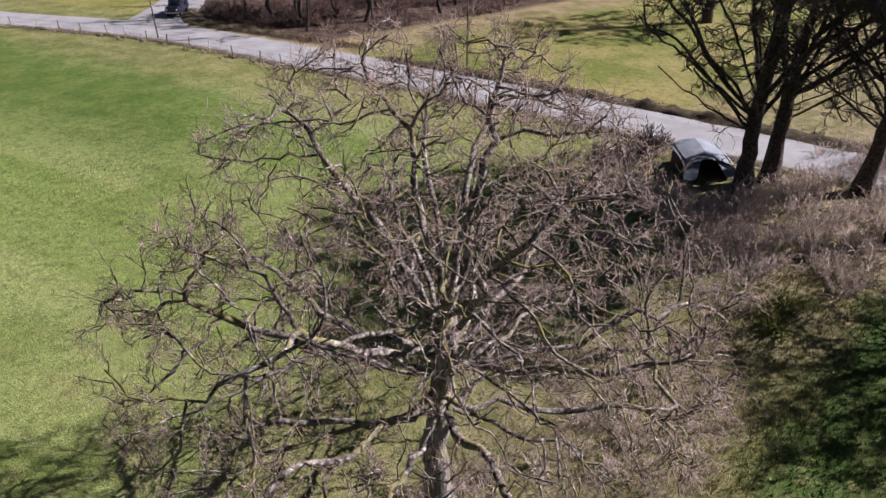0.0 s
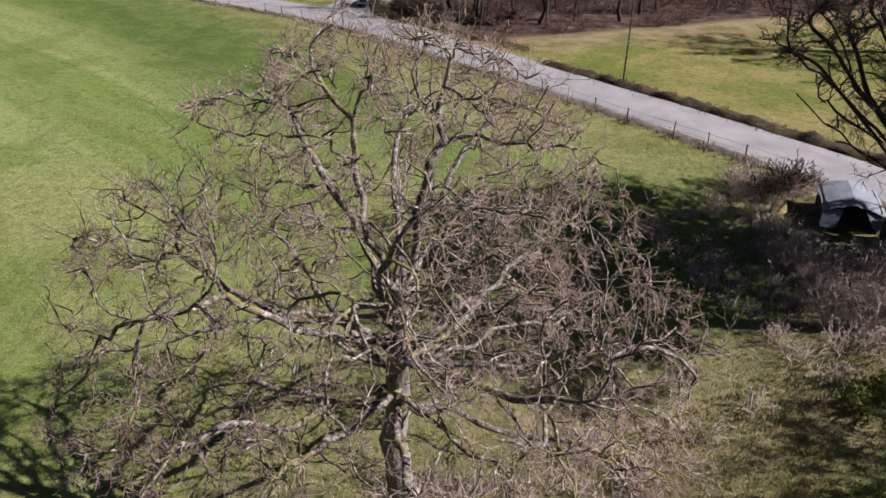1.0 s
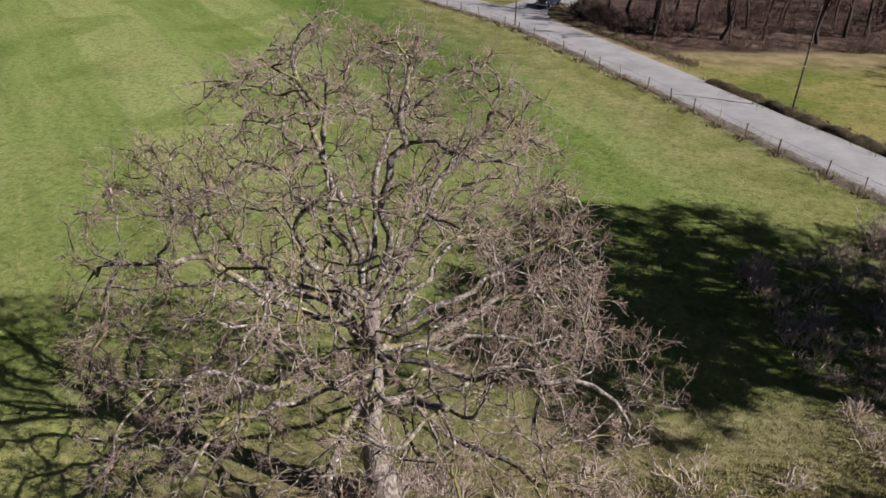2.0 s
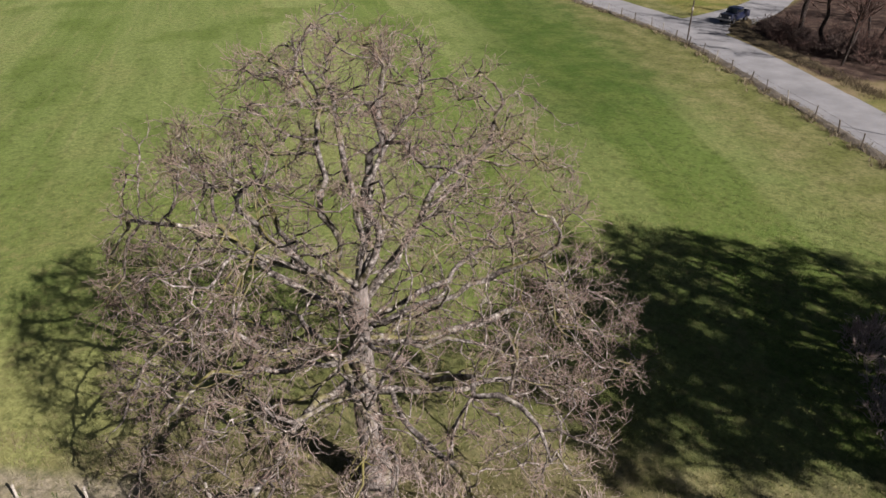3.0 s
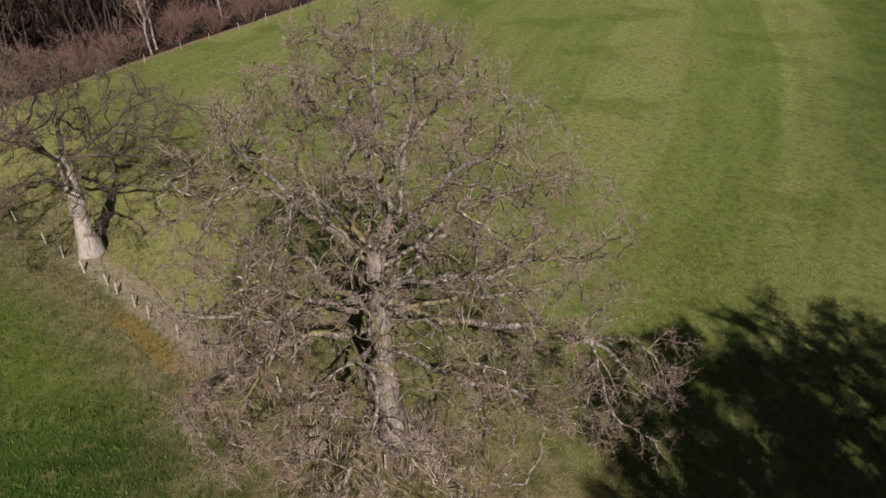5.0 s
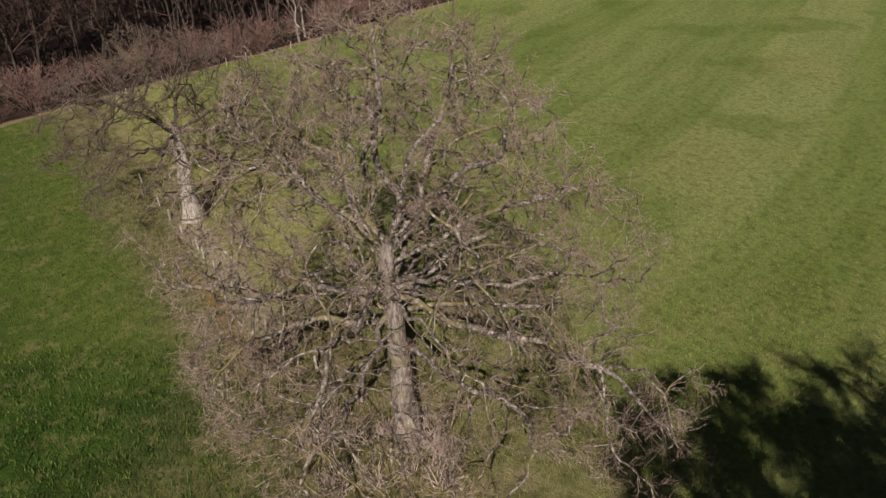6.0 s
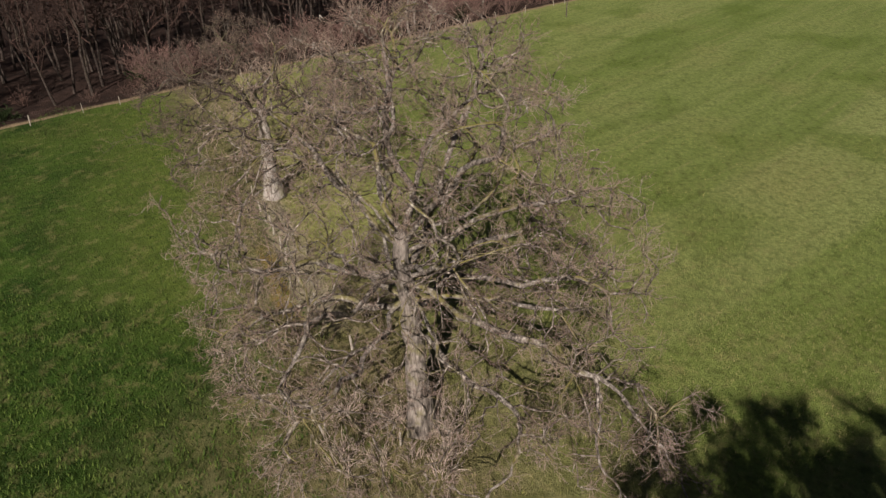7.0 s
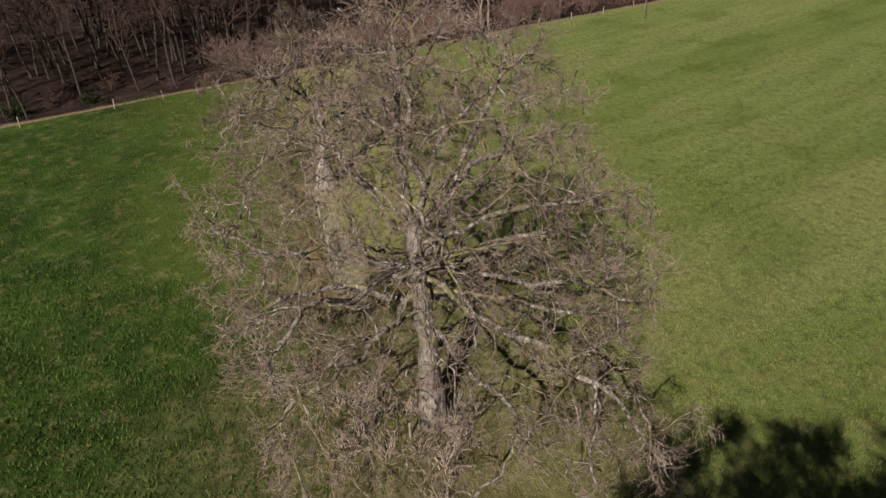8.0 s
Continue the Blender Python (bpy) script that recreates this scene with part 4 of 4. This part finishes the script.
bushes("thorn_bush", "fine pale thorn scrub between the oak and the lane", "scrub towards the lane",
       scatter(48, 90, lambda x, y: 1.5 < hedge_d(x, y) < 13.5 + 0.25 * (x - 14) and past_lane(x, y) < -6.0 and math.hypot(x - 22.2, y - 22.0) > 3.5 and math.hypot(x - 18.8, y - 22.85) > 1.5 and x + 0.5 * y > 20, (9, 7, 24, 29)),
       [bush_mesh(87 + k, 20, 1.0, 2.0, 0.008, (4, 3)) for k in range(4)], TWIG_SCRUB, (0.6, 1.15), 49)
bushes("leafy_shrub", "low olive-green leafy shrub in the rough grass", "shrubs in the rough grass", [(17.6, 7.5), (18.6, 8.2), (19.4, 7.6), (16.4, 6.6)],
       [bush_mesh(94 + k, 26, 0.9, 1.8, 0.02, (5, 4)) for k in range(2)], twig_material("olive_leaf", (0.10, 0.115, 0.028), (0.2, 0.19, 0.06)), (0.7, 1.2), 59)
bushes("bramble_mound", "dark purplish bramble mound behind the shed", "brambles by the shed", [(20.6, 26.9), (21.4, 26.6), (19.4, 26.0), (18.4, 25.4)],
       [bush_mesh(67 + k, 30, 1.9, 2.0, 0.018, (5, 3)) for k in range(2)], TWIG_BRAMBLE, (0.8, 1.15), 47)
bushes("bramble_mound", "dark dense bramble mound at the lane's corner", "brambles at the corner",
       [(-11.6, 77.6), (-10.6, 76.6), (-9.6, 75.8), (-8.6, 75.2), (-7.4, 74.2), (-6.2, 73.0), (-5.2, 72.0), (-4.1, 71.0), (-8.8, 78.0), (-6.6, 76.6), (-3.2, 74.4), (-2.0, 70.4), (0.4, 70.6), (-10.4, 80.0), (-4.6, 78.4), (2.2, 74.0), (-12.4, 80.4), (-1.0, 77.6)], [bush_mesh(64 + k, 30, 1.5, 2.4, 0.024, (5, 3)) for k in range(3)], TWIG_BRAMBLE, (0.8, 1.3), 45)
brush("scrub", "brown bare scrub beyond the lane",
       scatter(5, 150, lambda x, y: y > 0.42 * x + 62.3 and x > -12.0 and past_lane(x, y) > 4.8 and y < 0.42 * x + 86, (-12.5, 60, 50, 106)),
       [bush_mesh(60 + k, 12, 2.6, 2.2, 0.016, (4, 2)) for k in range(4)], TWIG_RED, (0.5, 1.2), 6)

bank_rng = np.random.default_rng(57)
brush("bank_brambles", "low dark brambles along the bank above the lane", [(x + bank_rng.normal(0.3, 0.5), y + bank_rng.normal(0.3, 0.5)) for x, y in line_spots([p for p in BANK_LINE if 11 < p[0] < 46], 0.55, 56)],
      [bush_mesh(91 + k, 14, 0.75, 1.2, 0.014, (4, 2)) for k in range(3)], TWIG_BRAMBLE, (0.35, 0.75), 58)


# ---- woods ----
def wood_tree_parts(seed, tall, twig_r, stout):
    rng = np.random.default_rng(seed)
    K = 8
    T = np.stack([np.cumsum(rng.normal(0, 0.22, K)), np.cumsum(rng.normal(0, 0.22, K)), np.linspace(-0.2, tall, K)], 1)
    r = np.linspace(0.15 * stout, 0.03, K)
    trunk = mesh_of("trunk", *tubes(T[None], r[None], 7))
    P1, R1 = grow(rng, T[None], r[None], 15, (0.28, 1), 0.34, 0.75, 0.12, 0.06, 5, 0.02, 0.55)
    P2, R2 = grow(rng, P1, R1, 5, (0.2, 1), 0.5, 0.7, 0.2, 0.05, 3, twig_r * 1.3, 0.6)
    P3, R3 = grow(rng, P2, R2, 2, (0.2, 1), 0.65, 0.7, 0.2, 0.05, 2, twig_r * 1.25, 0.6)
    return trunk, mesh_of("branches", *joined(tubes(P1, R1, 4), tubes(P2, R2, 3), tubes(P3, R3, 3)))


def wood(name, label, group, spots, seed, tall, bark, twig, variants=6, twig_r=0.026, stout=1.0):
    rng = np.random.default_rng(seed)
    kinds = []
    for k in range(variants):
        x, y = spots[k]
        ob = thing(name, pose(x, y, 0, 0, 0, rng.uniform(0, 360)), label, "tree", group)
        a, b = wood_tree_parts(seed + k, tall * rng.uniform(0.85, 1.15), twig_r, stout)
        part("trunk", a, bark, ob)
        tagged(part("twig_crown", b, twig, ob), kind="stuff")
        kinds.append(ob)
    for k, (x, y) in enumerate(spots[variants:]):
        c = copy_thing(kinds[k % variants], pose(x, y, 0, rng.normal(0, 3), rng.normal(0, 3), rng.uniform(0, 360)))
        s = rng.uniform(0.75, 1.15)
        c.scale = (s, s, s)


BIRCHES = [(-63.6, -14.2), (-65.6, -13.8), (-77.2, -7.0)]
BARK_BIRCH = bark_material("birch_bark", (0.10, 0.088, 0.08), (0.31, 0.28, 0.255), (0.55, 0.51, 0.475), (0.2, 0.19, 0.12))


def wood_depth(x, y):
    return (x - WOOD_A[0]) * WOOD_N[0] + (y - WOOD_A[1]) * WOOD_N[1]


wood("woodland_tree", "slender bare tree in the brown winter wood", "wood behind the fields",
     scatter(8, 280, lambda x, y: 1.0 < wood_depth(x, y) < 34 and random.random() < 1.0 - 0.3 * (wood_depth(x, y) < 6), (-116, -90, -14, 36)), 80, 14.0, BARK_WOOD, TWIG_WOOD)
wood("birch_tree", "pale grey birch leaning out of the wood's edge", "birches of the wood", BIRCHES, 120, 11.0, BARK_BIRCH, TWIG_BROWN, 3, 0.02)
wood("thicket_tree", "slender bare tree in the scrub beyond the lane", "trees beyond the lane",
     scatter(9, 60, lambda x, y: y > 0.42 * x + 67 and x > -11 and past_lane(x, y) > 7.5 and y < 0.42 * x + 95, (-12, 60, 60, 118)), 90, 11.5, BARK_WOOD, TWIG_RED)
wood("thicket_tree", "stout dark bare tree rising out of the brambles", "stout trees beyond the lane",
     [(-4.8, 75.3), (-1.4, 72.8), (-0.7, 82.5), (5.9, 71.1), (-2.3, 75.6), (3.1, 77.5), (16.2, 73.2), (19.1, 77.6), (21.0, 78.9), (-8.2, 78.5)], 140, 11.0, BARK_WOOD, TWIG_RED, 3, 0.02, 1.9)
bushes("evergreen_shrub", "dark leafy shrub at the wood's edge", "shrubs at the wood's edge",
       [(-73.3, -9.7), (-63.9, -16.4), (-43.0, -37.0), (-30.0, -42.6), (-25.2, -46.2), (-22.2, -47.8)], [bush_mesh(70 + k, 30, 1.9, 1.8, 0.028, (5, 4)) for k in range(2)],
       twig_material("dark_leaf", (0.02, 0.035, 0.012), (0.035, 0.05, 0.02)), (0.8, 1.1), 9)
brush("undergrowth", "reddish bare undergrowth at the wood's edge",
       scatter(12, 60, lambda x, y: 0.8 < wood_depth(x, y) < 12, (-116, -90, -14, 36)),
       [bush_mesh(75 + k, 12, 1.7, 1.8, 0.014, (4, 2)) for k in range(3)], TWIG_RED, (0.6, 1.2), 13)


# ---- grass tufts ----
def tufts(name, label, spots, blades, tall, wide, material, seed):
    """Small sprays of grass blades, each blade one bent pair of triangles."""
    rng = np.random.default_rng(seed)
    S = np.repeat(np.array([(x, y, height(x, y)) for x, y in spots]), blades, 0)
    n = len(S)
    a = rng.uniform(0, 2 * np.pi, n)
    h = tall * rng.uniform(0.5, 1.2, n)
    out = np.stack([np.cos(a), np.sin(a), 0 * a], 1)
    side = np.stack([-np.sin(a), np.cos(a), 0 * a], 1) * wide
    base = S + out * rng.uniform(0, 0.06, n)[:, None] - np.array([0, 0, 0.02])
    tip = base + out * (h * rng.uniform(0.1, 0.9, n))[:, None] + np.stack([0 * h, 0 * h, h], 1)
    V = np.stack([base - side, base + side, tip], 1).reshape(-1, 3)
    me = mesh_of(name, V, np.arange(3 * n).reshape(-1, 3), False)
    me.materials.append(material)
    tagged(new(name, me), label, "grass", kind="stuff")


def blade_material(name, low, mid, high):
    n = Nodes(name)
    isl = n.tree.nodes.new("ShaderNodeNewGeometry").outputs["Random Per Island"]
    return n.done(n.ramp(isl, (0.0, low), (0.55, mid), (1.0, high)), 0.8, 0.2)


tufts("grass_tufts", "short uneven green grass of the fields", scatter(21, 30000, lambda x, y: hedge_d(x, y) > 0, (-34, -20, 22, 34)), 3, 0.11, 0.012,
      blade_material("field_blade", (0.06, 0.09, 0.012), (0.14, 0.16, 0.035), (0.33, 0.30, 0.12)), 22)
tufts("grass_tufts", "lush dark green grass of the lower field", scatter(23, 28000, lambda x, y: hedge_d(x, y) < (0 if x < 7 else -4.5), (-34, -40, 24, 4)), 3, 0.18, 0.02,
      blade_material("lush_blade", (0.012, 0.03, 0.004), (0.045, 0.085, 0.012), (0.085, 0.13, 0.026)), 24)
tufts("grass_tufts", "thick dark green tufts of the lower field", scatter(51, 15000, lambda x, y: hedge_d(x, y) < (-2.5 if x < 7 else -5.0), (-6, -26, 25, 12)), 4, 0.19, 0.022,
      blade_material("tuft_blade", (0.008, 0.022, 0.003), (0.04, 0.078, 0.011), (0.12, 0.17, 0.036)), 52)
tufts("grass_tufts", "pale rough tufts in the mown field", scatter(53, 6500, lambda x, y: hedge_d(x, y) > 1.5, (-10, 0, 16, 24)), 4, 0.15, 0.011,
      blade_material("pale_blade", (0.09, 0.10, 0.028), (0.17, 0.165, 0.065), (0.30, 0.265, 0.13)), 54)
tufts("dead_grass", "straw-coloured dead grass along the lane's edge", [(x + a, y + b) for (x, y), (a, b) in zip(line_spots(offset_line(ROAD, -3.5)[14:-14], 0.022, 27), np.random.default_rng(28).normal(0, 0.45, (99999, 2)))], 5, 0.22, 0.014,
      blade_material("verge_blade", (0.07, 0.06, 0.03), (0.17, 0.14, 0.08), (0.32, 0.27, 0.17)), 29)
foot_rng = np.random.default_rng(61)
tufts("dead_grass", "straw-coloured tussocks round the feet of the roadside posts", [(x + foot_rng.normal(0, 0.4) - 0.2, y + foot_rng.normal(0, 0.4) - 0.2) for x, y in ROADSIDE for _ in range(22)], 8, 0.4, 0.022,
      blade_material("tussock_blade", (0.05, 0.04, 0.022), (0.2, 0.165, 0.1), (0.42, 0.36, 0.25)), 62)
tufts("dead_grass", "rank olive and straw-coloured grass by the scrub", scatter(63, 7000, lambda x, y: -5.5 < hedge_d(x, y) < 1.0, (6, -2, 24, 14)), 4, 0.22, 0.013,
      blade_material("rank_blade", (0.06, 0.075, 0.014), (0.17, 0.165, 0.05), (0.34, 0.29, 0.14)), 64)
CORNER = [(-15.8, 82.8), (-15.4, 78.8), (-14.2, 75.7), (-11.0, 72.7), (-7.3, 69.5), (-3.6, 66.1), (0.3, 62.6), (4.1, 58.6)]
tufts("dead_grass", "brown dead grass and stalks on the bank", [(x + a, y + b) for (x, y), (a, b) in zip(line_spots(CORNER, 0.012, 33) + line_spots(BANK_LINE[:24], 0.03, 34), np.random.default_rng(35).normal(0, 0.65, (99999, 2)))], 5, 0.3, 0.017,
      blade_material("bank_blade", (0.03, 0.025, 0.015), (0.09, 0.07, 0.04), (0.26, 0.21, 0.13)), 36)
tufts("dead_grass", "tall straw-coloured dead grass along the fence", scatter(25, 8000, lambda x, y: abs(hedge_d(x, y)) < 2.6 and (x > -6 or not -1.1 < hedge_d(x, y) < 1.0), (-30, -24, 26, 18)), 4, 0.2, 0.009,
      blade_material("dead_blade", (0.08, 0.075, 0.03), (0.17, 0.14, 0.075), (0.33, 0.28, 0.17)), 26)

bushes("thorn_bush", "dense reddish young thicket at the wood's edge", "thicket of the wood",
       [(WOOD_A[0] - 0.786 * a + WOOD_N[0] * b, WOOD_A[1] + 0.618 * a + WOOD_N[1] * b) for a, b in scatter(31, 80, lambda x, y: True, (21, 1.4, 84, 7.5))],
       [bush_mesh(78 + k, 22, 3.4, 2.6, 0.016, (4, 2)) for k in range(3)], TWIG_PINK, (0.75, 1.3), 32)

bushes("shoot_clump", "low clump of pinkish bare shoots by the oak", "shoots round the oak",
       scatter(41, 26, lambda x, y: -1.8 < hedge_d(x, y) < 1.8 and math.hypot(x, y) > 0.9, (-4, -4.5, 8, 5)) + scatter(46, 12, lambda x, y: 0.6 < math.hypot(x, y) < 1.9, (-2, -2, 2, 2)),
       [bush_mesh(84 + k, 18, 1.1, 1.4, 0.005, (3, 3)) for k in range(3)], TWIG_SCRUB, (0.6, 1.1), 42)


# ---- board by the shed ----
def leaning_board(m):
    ob = thing("leaning_board", m, "tan plywood board leaning on two stakes in the scrub", "board")
    lean = Matrix.Rotation(radians(-28), 4, "X")
    bm = bmesh.new()
    box(bm, -0.48, -0.012, 0.02, 0.48, 0.012, 0.85)
    bmesh.ops.transform(bm, matrix=lean, verts=bm.verts)
    bevelled(bm, 0.006)
    n = Nodes("weathered_plywood")
    wood = n.done(n.mix(n.mask(n.noise(4, 5, 0.6, n.coords()), 0.35, 0.65), (0.36, 0.27, 0.12), (0.5, 0.4, 0.2)), 0.85, 0.2)
    part("panel", bm, wood, ob)
    for x in (-0.35, 0.35):
        bm = bmesh.new()
        box(bm, x - 0.03, 0.0, -0.1, x + 0.03, 0.06, 0.72)
        bmesh.ops.transform(bm, matrix=Matrix.Translation((0, 0.40, 0)), verts=bm.verts)
        part("stake", bm, POST, ob)
    return ob


leaning_board(pose(18.8, 22.85, 0, 0, 0, 14))
